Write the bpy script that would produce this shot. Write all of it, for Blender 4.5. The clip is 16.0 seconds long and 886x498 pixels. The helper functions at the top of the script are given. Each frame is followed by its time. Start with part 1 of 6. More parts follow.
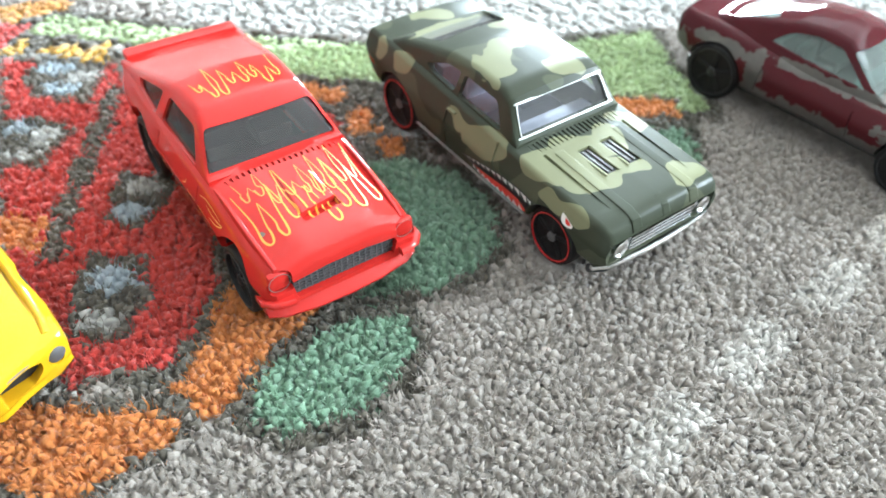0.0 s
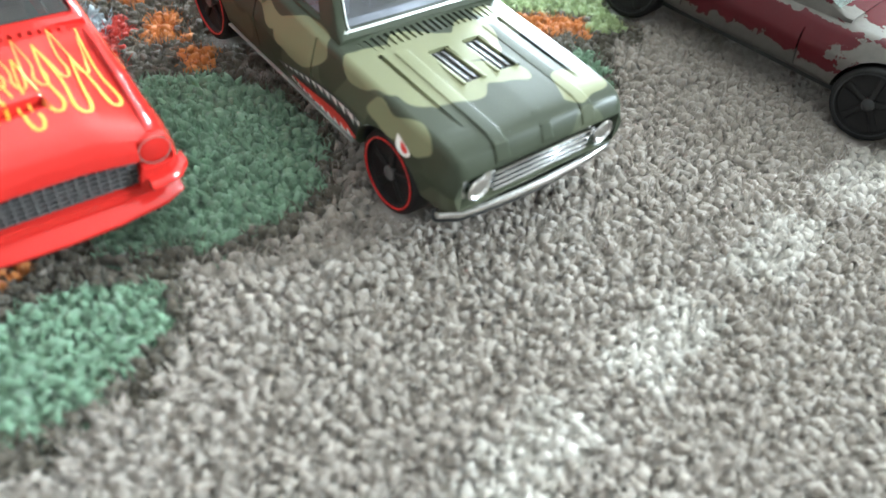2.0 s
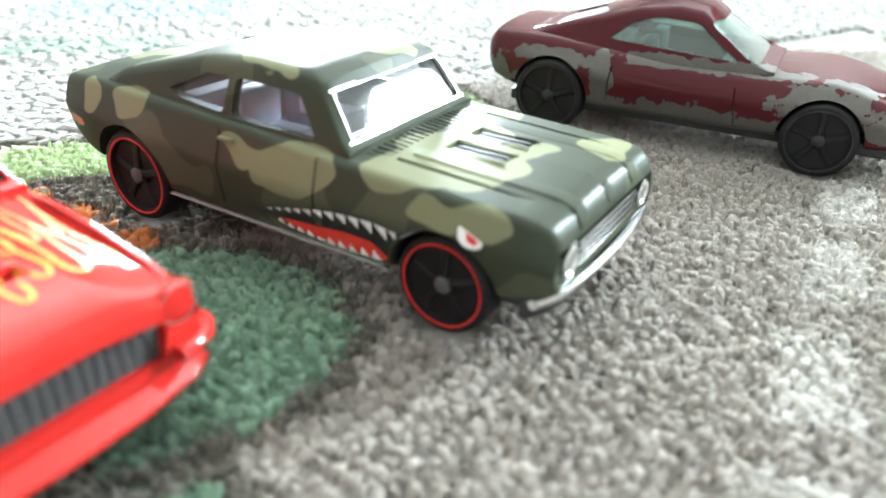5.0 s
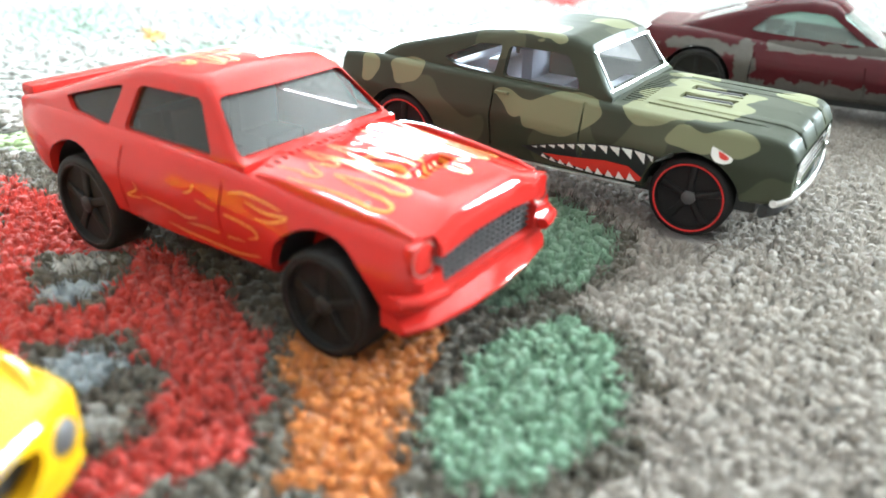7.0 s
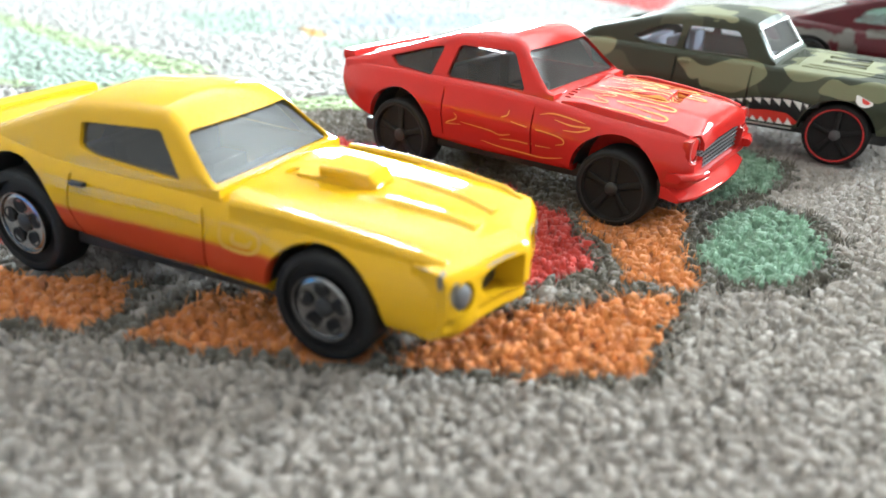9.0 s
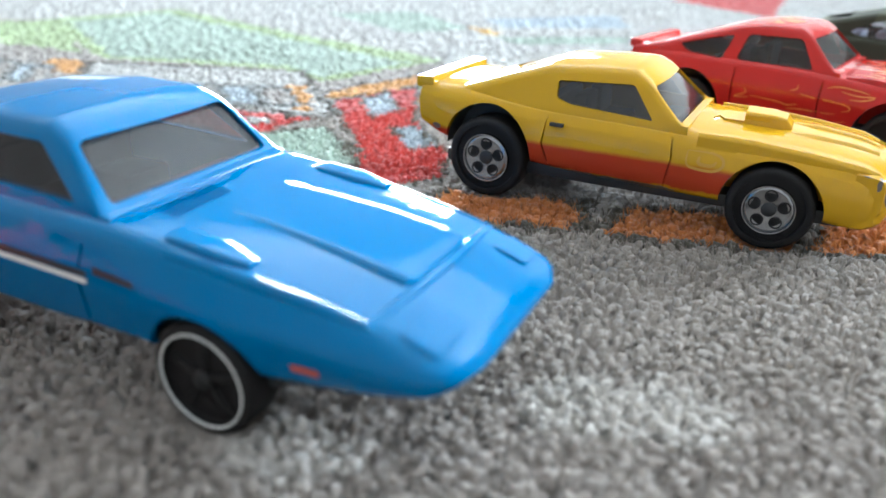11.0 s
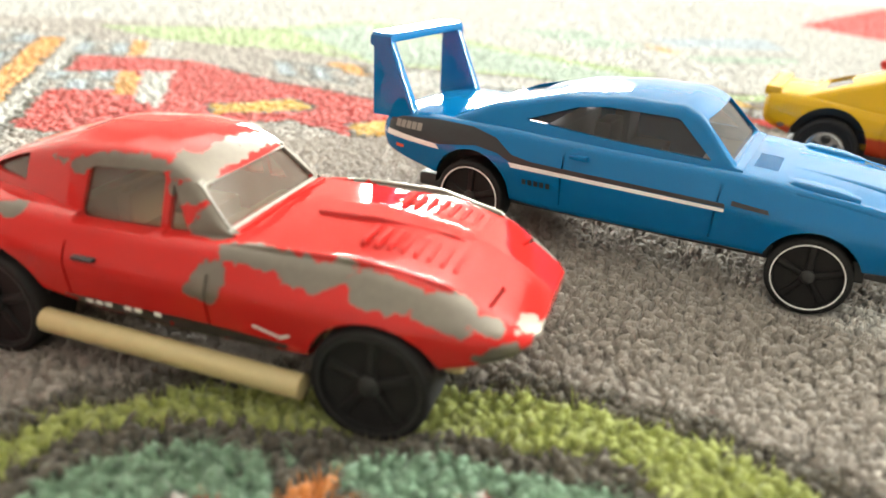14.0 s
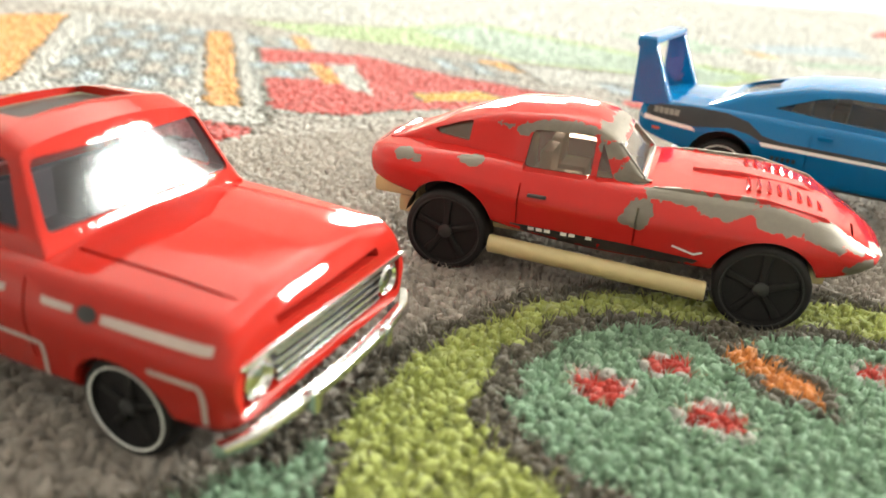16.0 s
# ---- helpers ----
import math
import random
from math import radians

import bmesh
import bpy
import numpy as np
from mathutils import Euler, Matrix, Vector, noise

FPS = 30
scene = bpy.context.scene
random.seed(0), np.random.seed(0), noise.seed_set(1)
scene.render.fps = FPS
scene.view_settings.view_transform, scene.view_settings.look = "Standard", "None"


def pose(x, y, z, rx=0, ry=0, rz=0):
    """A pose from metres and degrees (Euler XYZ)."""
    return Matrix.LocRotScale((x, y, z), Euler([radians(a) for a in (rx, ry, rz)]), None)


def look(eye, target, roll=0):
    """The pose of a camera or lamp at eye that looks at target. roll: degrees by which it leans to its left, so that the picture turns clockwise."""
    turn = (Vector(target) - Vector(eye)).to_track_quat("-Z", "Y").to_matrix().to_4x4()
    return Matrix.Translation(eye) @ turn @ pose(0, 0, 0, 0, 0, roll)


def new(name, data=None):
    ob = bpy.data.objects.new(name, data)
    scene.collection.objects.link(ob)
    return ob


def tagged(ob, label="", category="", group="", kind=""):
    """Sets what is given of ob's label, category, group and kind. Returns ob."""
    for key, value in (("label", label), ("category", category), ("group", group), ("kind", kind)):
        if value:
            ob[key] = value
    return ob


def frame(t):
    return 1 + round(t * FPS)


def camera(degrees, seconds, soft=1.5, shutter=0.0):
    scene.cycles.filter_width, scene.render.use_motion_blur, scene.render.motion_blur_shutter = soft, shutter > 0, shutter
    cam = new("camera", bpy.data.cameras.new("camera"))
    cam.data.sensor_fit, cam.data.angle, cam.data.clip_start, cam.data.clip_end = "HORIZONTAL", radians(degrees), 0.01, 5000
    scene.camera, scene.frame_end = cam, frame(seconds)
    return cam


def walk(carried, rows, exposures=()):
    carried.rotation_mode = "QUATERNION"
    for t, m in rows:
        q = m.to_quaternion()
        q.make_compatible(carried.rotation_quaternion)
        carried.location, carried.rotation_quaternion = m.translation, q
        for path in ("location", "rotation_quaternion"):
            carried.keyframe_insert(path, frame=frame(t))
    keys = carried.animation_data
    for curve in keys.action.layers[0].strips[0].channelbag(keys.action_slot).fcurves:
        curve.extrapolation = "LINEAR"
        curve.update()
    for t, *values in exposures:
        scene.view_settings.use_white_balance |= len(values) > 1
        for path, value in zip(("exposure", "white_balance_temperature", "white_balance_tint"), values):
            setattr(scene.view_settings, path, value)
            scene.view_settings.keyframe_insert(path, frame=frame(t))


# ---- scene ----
from mathutils.bvhtree import BVHTree

cam = camera(60.97, 16.0, soft=1.6)
# a phone lens close to its subject: the far rug falls out of focus
cam.data.dof.use_dof = True
cam.data.dof.focus_distance, cam.data.dof.aperture_fstop = 0.102, 24.0
PATH = [
    (0.0, (-0.04970, -0.08880, 0.08638), (-0.07378, -0.02218, 0.01580), 3.21),
    (0.5, (-0.03196, -0.07201, 0.08744), (-0.05713, -0.00729, 0.01548), 2.92),
    (1.0, (-0.01446, -0.05841, 0.08621), (-0.04243, 0.00477, 0.01392), 0.69),
    (1.5, (-0.01628, -0.05205, 0.08087), (-0.05103, 0.00539, 0.00675), -3.18),
    (2.0, (-0.04039, -0.06221, 0.05864), (-0.05785, 0.00590, -0.01248), 7.84),
    (2.5, (-0.05623, -0.05986, 0.04986), (-0.06307, 0.01564, -0.01536), 5.61),
    (3.0, (-0.05891, -0.05585, 0.04409), (-0.06053, 0.02137, -0.01942), 3.64),
    (5.5, (-0.06694, -0.06795, 0.03992), (-0.06724, 0.02126, -0.00526), 1.27),
    (6.0, (-0.07857, -0.07790, 0.03874), (-0.08007, 0.01137, -0.00630), 0.69),
    (6.5, (-0.08596, -0.08367, 0.03847), (-0.08819, 0.00571, -0.00632), 0.84),
    (7.0, (-0.08989, -0.08743, 0.03858), (-0.09260, 0.00240, -0.00527), 0.90),
    (7.5, (-0.09512, -0.09455, 0.03846), (-0.09820, -0.00435, -0.00461), 1.01),
    (8.0, (-0.10349, -0.10750, 0.03839), (-0.10739, -0.01693, -0.00382), 0.93),
    (8.2, (-0.10715, -0.11286, 0.03827), (-0.11276, -0.02232, -0.00381), 0.50),
    (10.3, (-0.14393, -0.14035, 0.03918), (-0.14982, -0.04972, -0.00266), 0.82),
    (10.5, (-0.15078, -0.14607, 0.03727), (-0.15780, -0.05465, -0.00264), 0.45),
    (11.0, (-0.16744, -0.15923, 0.03925), (-0.17466, -0.06832, -0.00178), 1.19),
    (11.5, (-0.17664, -0.16668, 0.04006), (-0.18557, -0.07582, -0.00072), 1.20),
    (12.0, (-0.18311, -0.17066, 0.04044), (-0.19253, -0.07969, 0.00001), 1.37),
    (12.5, (-0.19212, -0.17379, 0.04103), (-0.20063, -0.08266, 0.00074), 1.59),
    (13.0, (-0.20190, -0.18149, 0.04157), (-0.21035, -0.09009, 0.00189), 2.09),
    (13.5, (-0.21554, -0.19191, 0.04176), (-0.22335, -0.10024, 0.00258), 2.90),
    (14.0, (-0.22616, -0.19923, 0.04220), (-0.23624, -0.10792, 0.00271), 2.66),
    (14.5, (-0.23442, -0.20416, 0.04249), (-0.24532, -0.11283, 0.00323), 2.85),
    (15.0, (-0.23756, -0.20669, 0.04238), (-0.24801, -0.11513, 0.00356), 2.68),
    (15.5, (-0.25340, -0.21954, 0.04360), (-0.26342, -0.12846, 0.00355), 3.21),
    (16.0, (-0.26735, -0.23289, 0.04348), (-0.27844, -0.14167, 0.00404), 3.85),
]


def glide(row):
    t, eye, target, roll = row
    return t, look(eye, target, roll)


# exposure and white balance drift on the way: seconds, stops, kelvin, tint
walk(cam, [glide(r) for r in PATH], [(0.0, 1.23, 5690.0, 2.0), (1.5, 1.15, 5790.0, 0.0), (3.0, 1.45, 5790.0, 0.0), (5.5, 1.45, 5840.0, -1.0), (6.5, 1.51, 5840.0, -1.0), (8.0, 1.45, 5940.0, 2.0), (10.5, 0.96, 5700.0, 3.0), (11.0, 0.88, 5600.0, 5.0), (11.5, 0.78, 5800.0, 4.0), (12.5, 0.76, 6350.0, 3.0), (13.5, 1.13, 6900.0, 5.0), (14.5, 1.23, 7100.0, 5.0), (16.0, 1.18, 7150.0, 4.0)])

# ---- light ----
world = bpy.data.worlds.new("sky")
scene.world = world
world.use_nodes = True
_wn = world.node_tree
_sky = _wn.nodes.new("ShaderNodeTexSky")
_sky.sky_type = "NISHITA"
_sky.sun_disc = False
_sky.sun_elevation = radians(38)
_sky.sun_rotation = radians(200)
_bg = _wn.nodes["Background"]
_bg.inputs["Strength"].default_value = 0.12
_wn.links.new(_sky.outputs[0], _bg.inputs["Color"])

WIN = dict(x0=-1.10, x1=0.14, z0=0.36, z1=1.12, y=3.5)
EAST = dict(y0=1.3, y1=2.1, z0=0.75, z1=1.75, x=3.0)


def daylight(name, eye, target, wide, high, watts):
    """The sky's light in a window's opening."""
    lamp = bpy.data.lights.new(name, "AREA")
    lamp.shape, lamp.size, lamp.size_y = "RECTANGLE", wide, high
    lamp.energy, lamp.color = watts, (0.95, 1.0, 1.03)
    ob = new(name, lamp)
    ob.matrix_world = look(eye, target)
    return ob


_wx, _wz = (WIN["x0"] + WIN["x1"]) / 2, (WIN["z0"] + WIN["z1"]) / 2
daylight("window_light", (_wx, WIN["y"] + 0.06, _wz), (_wx, 0.0, _wz - 0.001), WIN["x1"] - WIN["x0"], WIN["z1"] - WIN["z0"], 320.0)
_ey, _ez = (EAST["y0"] + EAST["y1"]) / 2, (EAST["z0"] + EAST["z1"]) / 2
daylight("window_light", (EAST["x"] + 0.06, _ey, _ez), (0.0, _ey, _ez - 0.001), EAST["y1"] - EAST["y0"], EAST["z1"] - EAST["z0"], 270.0)


# ---- materials ----
def material(name):
    m = bpy.data.materials.new(name)
    m.use_nodes = True
    return m, m.node_tree, m.node_tree.nodes["Principled BSDF"]


def node(tree, kind, **values):
    n = tree.nodes.new(kind)
    for key, value in values.items():
        if key in n.inputs:
            n.inputs[key].default_value = value
    return n


def noise_of(tree, scale, detail=3.0, rough=0.55, coords=None):
    n = node(tree, "ShaderNodeTexNoise", Scale=scale, Detail=detail, Roughness=rough)
    if coords is not None:
        tree.links.new(coords, n.inputs["Vector"])
    return n.outputs["Fac"]


def math_of(tree, op, a, b=None, clamp=False):
    n = tree.nodes.new("ShaderNodeMath")
    n.operation, n.use_clamp = op, clamp
    for i, v in enumerate((a, b)):
        if v is None:
            continue
        if isinstance(v, (int, float)):
            n.inputs[i].default_value = v
        else:
            tree.links.new(v, n.inputs[i])
    return n.outputs[0]


def step_of(tree, value, low, high):
    n = tree.nodes.new("ShaderNodeMapRange")
    n.clamp = True
    tree.links.new(value, n.inputs[0])
    n.inputs[1].default_value, n.inputs[2].default_value = low, high
    return n.outputs[0]


def mix_of(tree, fac, a, b):
    n = tree.nodes.new("ShaderNodeMix")
    n.data_type = "RGBA"
    if isinstance(fac, (int, float)):
        n.inputs[0].default_value = fac
    else:
        tree.links.new(fac, n.inputs[0])
    for i, v in ((6, a), (7, b)):
        if isinstance(v, tuple):
            n.inputs[i].default_value = (*v, 1.0) if len(v) == 3 else v
        else:
            tree.links.new(v, n.inputs[i])
    return n.outputs[2]


def bump_of(tree, bsdf, height, strength, distance):
    n = node(tree, "ShaderNodeBump", Strength=strength, Distance=distance)
    tree.links.new(height, n.inputs["Height"])
    tree.links.new(n.outputs[0], bsdf.inputs["Normal"])


def object_coords(tree):
    return tree.nodes.new("ShaderNodeTexCoord").outputs["Object"]


def blob_field(tree, coords, blobs, blend=0.0):
    """The least distance to a set of ellipsoids, in units of their radii."""
    least = None
    for x, y, z, rx, ry, rz in blobs:
        off = tree.nodes.new("ShaderNodeVectorMath")
        off.operation = "SUBTRACT"
        tree.links.new(coords, off.inputs[0])
        off.inputs[1].default_value = (x * CM, y * CM, z * CM)
        by = tree.nodes.new("ShaderNodeVectorMath")
        by.operation = "DIVIDE"
        tree.links.new(off.outputs[0], by.inputs[0])
        by.inputs[1].default_value = (rx * CM, ry * CM, rz * CM)
        n = tree.nodes.new("ShaderNodeVectorMath")
        n.operation = "LENGTH"
        tree.links.new(by.outputs[0], n.inputs[0])
        d = n.outputs["Value"]
        if least is not None and blend:
            soft = tree.nodes.new("ShaderNodeMath")
            soft.operation = "SMOOTH_MIN"
            tree.links.new(least, soft.inputs[0])
            tree.links.new(d, soft.inputs[1])
            soft.inputs[2].default_value = blend
            least = soft.outputs[0]
        else:
            least = d if least is None else math_of(tree, "MINIMUM", least, d)
    return least


CM = 0.01


def paint(name, colour, rough=0.22, blobs=(), chip=0.0, coat=0.5, metal=0.0, sheen=0.03, pattern=None, zinc=(0.175, 0.153, 0.13)):
    """Enamel over die-cast metal: worn to the metal at the blobs, and in small chips."""
    m, t, b = material(name)
    oc = object_coords(t)
    big = noise_of(t, 90.0, 3.0, coords=oc)
    fine = noise_of(t, 900.0, 4.0, 0.65, oc)
    base = pattern(t, oc) if pattern else colour
    soiled = mix_of(t, math_of(t, "MULTIPLY", big, 0.16), base, tuple(c * 0.55 for c in colour))
    worn = None
    ragged = noise_of(t, 420.0, 5.0, 0.6, oc)
    if blobs:
        field = math_of(t, "ADD", blob_field(t, oc, blobs), math_of(t, "MULTIPLY", math_of(t, "SUBTRACT", ragged, 0.5), 2.4))
        worn = step_of(t, field, 1.0, 0.96)
    if chip:
        chips = step_of(t, noise_of(t, 700.0, 2.0, 0.5, oc), 1.0 - chip - 0.01, 1.0 - chip + 0.005)
        worn = chips if worn is None else math_of(t, "MAXIMUM", worn, chips)
    gloss = math_of(t, "ADD", math_of(t, "MULTIPLY", big, 0.10), rough - 0.04)
    if worn is not None:
        bare = mix_of(t, fine, tuple(c * 0.8 for c in zinc), tuple(c * 1.2 for c in zinc))
        t.links.new(mix_of(t, worn, soiled, bare), b.inputs["Base Color"])
        t.links.new(math_of(t, "MULTIPLY", worn, 0.75), b.inputs["Metallic"])
        t.links.new(math_of(t, "ADD", gloss, math_of(t, "MULTIPLY", worn, 0.25)), b.inputs["Roughness"])
        t.links.new(math_of(t, "MULTIPLY", math_of(t, "SUBTRACT", 1.0, worn), coat), b.inputs["Coat Weight"])
        height = math_of(t, "SUBTRACT", math_of(t, "MULTIPLY", fine, 0.03), worn)
        bump_of(t, b, height, 0.5, 0.00012)
    else:
        t.links.new(soiled, b.inputs["Base Color"])
        t.links.new(gloss, b.inputs["Roughness"])
        b.inputs["Coat Weight"].default_value = coat
        b.inputs["Metallic"].default_value = metal
        bump_of(t, b, big, 0.05, 0.0001)
    b.inputs["Coat Roughness"].default_value = sheen
    peel = node(t, "ShaderNodeBump", Strength=0.5, Distance=0.00006)
    t.links.new(noise_of(t, 380.0, 3.0, 0.6, oc), peel.inputs["Height"])
    t.links.new(peel.outputs[0], b.inputs["Coat Normal"])
    b.inputs["Coat IOR"].default_value = 1.36
    b.inputs["Specular IOR Level"].default_value = 0.4 if coat < 0.3 else 0.0
    return m


def plain(name, colour, rough=0.5, metal=0.0, grain=600.0, relief=0.15, vary=0.25):
    m, t, b = material(name)
    oc = object_coords(t)
    n = noise_of(t, grain, 4.0, 0.6, oc)
    t.links.new(mix_of(t, n, tuple(c * (1 - vary) for c in colour), tuple(min(1, c * (1 + vary)) for c in colour)), b.inputs["Base Color"])
    t.links.new(math_of(t, "ADD", math_of(t, "MULTIPLY", n, 0.16), rough - 0.08), b.inputs["Roughness"])
    b.inputs["Metallic"].default_value = metal
    bump_of(t, b, n, relief, 0.0001)
    return m


def clear_plastic(name, tint, gloss=1.0, dust=0.1, dust_colour=(0.5, 0.49, 0.48)):
    """A thin moulded window: tinted and clear, with the shine of its surface on top."""
    m, t, b = material(name)
    t.nodes.remove(b)
    clear = t.nodes.new("ShaderNodeBsdfTransparent")
    clear.inputs[0].default_value = (*tint, 1)
    shine = t.nodes.new("ShaderNodeBsdfGlossy")
    oc = object_coords(t)
    t.links.new(math_of(t, "ADD", math_of(t, "MULTIPLY", noise_of(t, 300.0, 3.0, 0.6, oc), 0.12), 0.02), shine.inputs["Roughness"])
    facing = t.nodes.new("ShaderNodeLayerWeight")
    facing.inputs["Blend"].default_value = 0.5
    rim = math_of(t, "ADD", math_of(t, "MULTIPLY", math_of(t, "POWER", facing.outputs["Facing"], 5.0), 0.95), 0.05)
    mixed = t.nodes.new("ShaderNodeMixShader")
    t.links.new(math_of(t, "MULTIPLY", rim, gloss, True), mixed.inputs[0])
    veil = t.nodes.new("ShaderNodeBsdfDiffuse")
    veil.inputs[0].default_value = (*dust_colour, 1)
    body = t.nodes.new("ShaderNodeMixShader")
    t.links.new(math_of(t, "MULTIPLY", math_of(t, "ADD", noise_of(t, 160.0, 4.0, 0.6, oc), 0.5), dust), body.inputs[0])
    t.links.new(clear.outputs[0], body.inputs[1])
    t.links.new(veil.outputs[0], body.inputs[2])
    t.links.new(body.outputs[0], mixed.inputs[1])
    t.links.new(shine.outputs[0], mixed.inputs[2])
    t.links.new(mixed.outputs[0], t.nodes["Material Output"].inputs[0])
    return m


def yarn(name, colour, vary=0.12):
    m, t, b = material(name)
    geo = t.nodes.new("ShaderNodeNewGeometry")
    oc = object_coords(t)
    fibre = noise_of(t, 3200.0, 3.0, 0.7, oc)
    cloud = noise_of(t, 28.0, 3.0, 0.55, oc)
    lo, hi = tuple(c * (1 - vary) for c in colour), tuple(min(1, c * (1 + vary)) for c in colour)
    one = mix_of(t, geo.outputs["Random Per Island"], lo, hi)
    two = mix_of(t, math_of(t, "MULTIPLY", fibre, 0.25), one, tuple(c * 0.6 for c in colour))
    three = mix_of(t, math_of(t, "MULTIPLY", cloud, 0.25), two, tuple(0.75 * c + 0.06 for c in colour))
    t.links.new(three, b.inputs["Base Color"])
    b.inputs["Roughness"].default_value = 0.92
    b.inputs["Specular IOR Level"].default_value = 0.15
    b.inputs["Sheen Weight"].default_value = 0.4
    b.inputs["Sheen Roughness"].default_value = 0.45
    bump_of(t, b, fibre, 0.6, 0.0004)
    through_light = t.nodes.new("ShaderNodeBsdfTranslucent")
    t.links.new(three, through_light.inputs[0])
    both = t.nodes.new("ShaderNodeMixShader")
    both.inputs[0].default_value = 0.38
    t.links.new(b.outputs[0], both.inputs[1])
    t.links.new(through_light.outputs[0], both.inputs[2])
    t.links.new(both.outputs[0], t.nodes["Material Output"].inputs[0])
    return m


KHAKI_FRONT = [(1.9, -0.45, 1.42, 0.75, 0.5, 0.3), (1.55, 0.25, 1.42, 0.4, 0.35, 0.3), (2.3, 0.1, 1.4, 0.32, 0.3, 0.3), (1.6, -1.0, 1.4, 0.5, 0.2, 0.2), (2.85, 0.75, 1.33, 0.36, 0.3, 0.3), (1.3, 1.0, 1.4, 0.3, 0.3, 0.2),
         (0.38, -1.35, 1.18, 0.42, 0.3, 0.24), (-0.3, -1.36, 1.31, 0.48, 0.3, 0.12), (2.3, -1.33, 1.17, 0.62, 0.3, 0.14), (-2.05, -1.33, 1.40, 0.36, 0.3, 0.28), (-2.75, -1.3, 1.4, 0.22, 0.3, 0.24)]
KHAKI_REAR = [(-0.65, -0.15, 2.25, 0.42, 0.3, 0.3), (-0.3, -0.55, 2.2, 0.36, 0.3, 0.3), (-0.2, -0.85, 2.1, 0.5, 0.16, 0.12), (0.4, 0.3, 2.25, 0.36, 0.36, 0.3), (-2.2, -0.5, 1.78, 0.26, 0.6, 0.3), (-2.35, 0.2, 1.75, 0.2, 0.5, 0.3), (-1.4, 0.7, 2.0, 0.5, 0.3, 0.2),
         (0.3, 1.34, 1.2, 0.5, 0.3, 0.22), (-1.6, 1.36, 1.2, 0.4, 0.3, 0.3), (2.3, 1.3, 1.15, 0.5, 0.3, 0.16), (-2.9, 0.0, 1.6, 0.3, 0.4, 0.2)]


def camo(t, oc):
    """Khaki patches with a wavy edge on dark olive."""
    bend = node(t, "ShaderNodeTexNoise", Scale=125.0, Detail=1.5, Roughness=0.5)
    t.links.new(oc, bend.inputs["Vector"])
    shift = t.nodes.new("ShaderNodeVectorMath")
    shift.operation = "MULTIPLY_ADD"
    t.links.new(bend.outputs["Color"], shift.inputs[0])
    shift.inputs[1].default_value = (0.011, 0.011, 0.007)
    shift.inputs[2].default_value = (-0.0055, -0.0055, -0.0035)
    bent = t.nodes.new("ShaderNodeVectorMath")
    t.links.new(oc, bent.inputs[0])
    t.links.new(shift.outputs[0], bent.inputs[1])
    field = blob_field(t, bent.outputs[0], KHAKI_FRONT + KHAKI_REAR, 0.5)
    mid = math_of(t, "MULTIPLY", step_of(t, noise_of(t, 95.0, 1.0, 0.4, oc), 0.57, 0.58), 0.5)
    dark = mix_of(t, mid, (0.036, 0.041, 0.028), (0.095, 0.10, 0.064))
    return mix_of(t, step_of(t, field, 0.99, 0.965), dark, (0.172, 0.175, 0.102))


def two_tone(t, oc):
    """Yellow with a red-orange band along the lower flank."""
    s = t.nodes.new("ShaderNodeSeparateXYZ")
    t.links.new(oc, s.inputs[0])
    ragged = math_of(t, "MULTIPLY", math_of(t, "SUBTRACT", noise_of(t, 260.0, 4.0, 0.6, oc), 0.5), 0.0016)
    height = math_of(t, "ADD", s.outputs[2], math_of(t, "MULTIPLY", ragged, 0.3))
    low = math_of(t, "MULTIPLY", step_of(t, height, 0.0093, 0.0086), step_of(t, math_of(t, "ADD", s.outputs[2], ragged), 0.0052, 0.0056))
    side = step_of(t, math_of(t, "ABSOLUTE", s.outputs[1]), 0.0098, 0.0102)
    back = step_of(t, s.outputs[0], 0.0168, 0.0162)
    fac = math_of(t, "MULTIPLY", math_of(t, "MULTIPLY", low, side), back)
    return mix_of(t, fac, (0.54, 0.30, 0.006), (0.40, 0.03, 0.015))


M_CAMO = paint("camouflage_enamel", (0.10, 0.11, 0.065), 0.42, chip=0.0, coat=0.42, sheen=0.35, pattern=camo)
M_FLAME_RED = paint("red_enamel", (0.44, 0.020, 0.016), 0.26, chip=0.15, coat=1.0, blobs=[(2.8, -1.22, 1.22, 0.07, 0.07, 0.07), (2.72, 1.2, 1.2, 0.06, 0.06, 0.06), (2.1, -0.9, 1.36, 0.05, 0.05, 0.05), (-0.9, -1.3, 1.5, 0.04, 0.04, 0.04)])
M_YELLOW = paint("yellow_enamel", (0.54, 0.30, 0.006), 0.26, chip=0.16, coat=1.0, pattern=two_tone, blobs=[(3.12, -0.97, 0.96, 0.04, 0.06, 0.10), (3.16, 0.93, 0.96, 0.04, 0.06, 0.10), (3.42, -0.35, 0.985, 0.12, 0.25, 0.012), (3.42, 0.4, 0.985, 0.12, 0.2, 0.012), (3.26, -0.97, 0.85, 0.05, 0.05, 0.14), (2.95, -1.05, 1.1, 0.12, 0.06, 0.04), (-2.9, -1.1, 0.9, 0.10, 0.10, 0.05), (0.1, -1.12, 0.5, 0.9, 0.2, 0.04), (-0.6, -1.12, 0.52, 0.4, 0.2, 0.03)])
M_BLUE = paint("blue_enamel", (0.0, 0.125, 0.32), 0.30, coat=1.0)
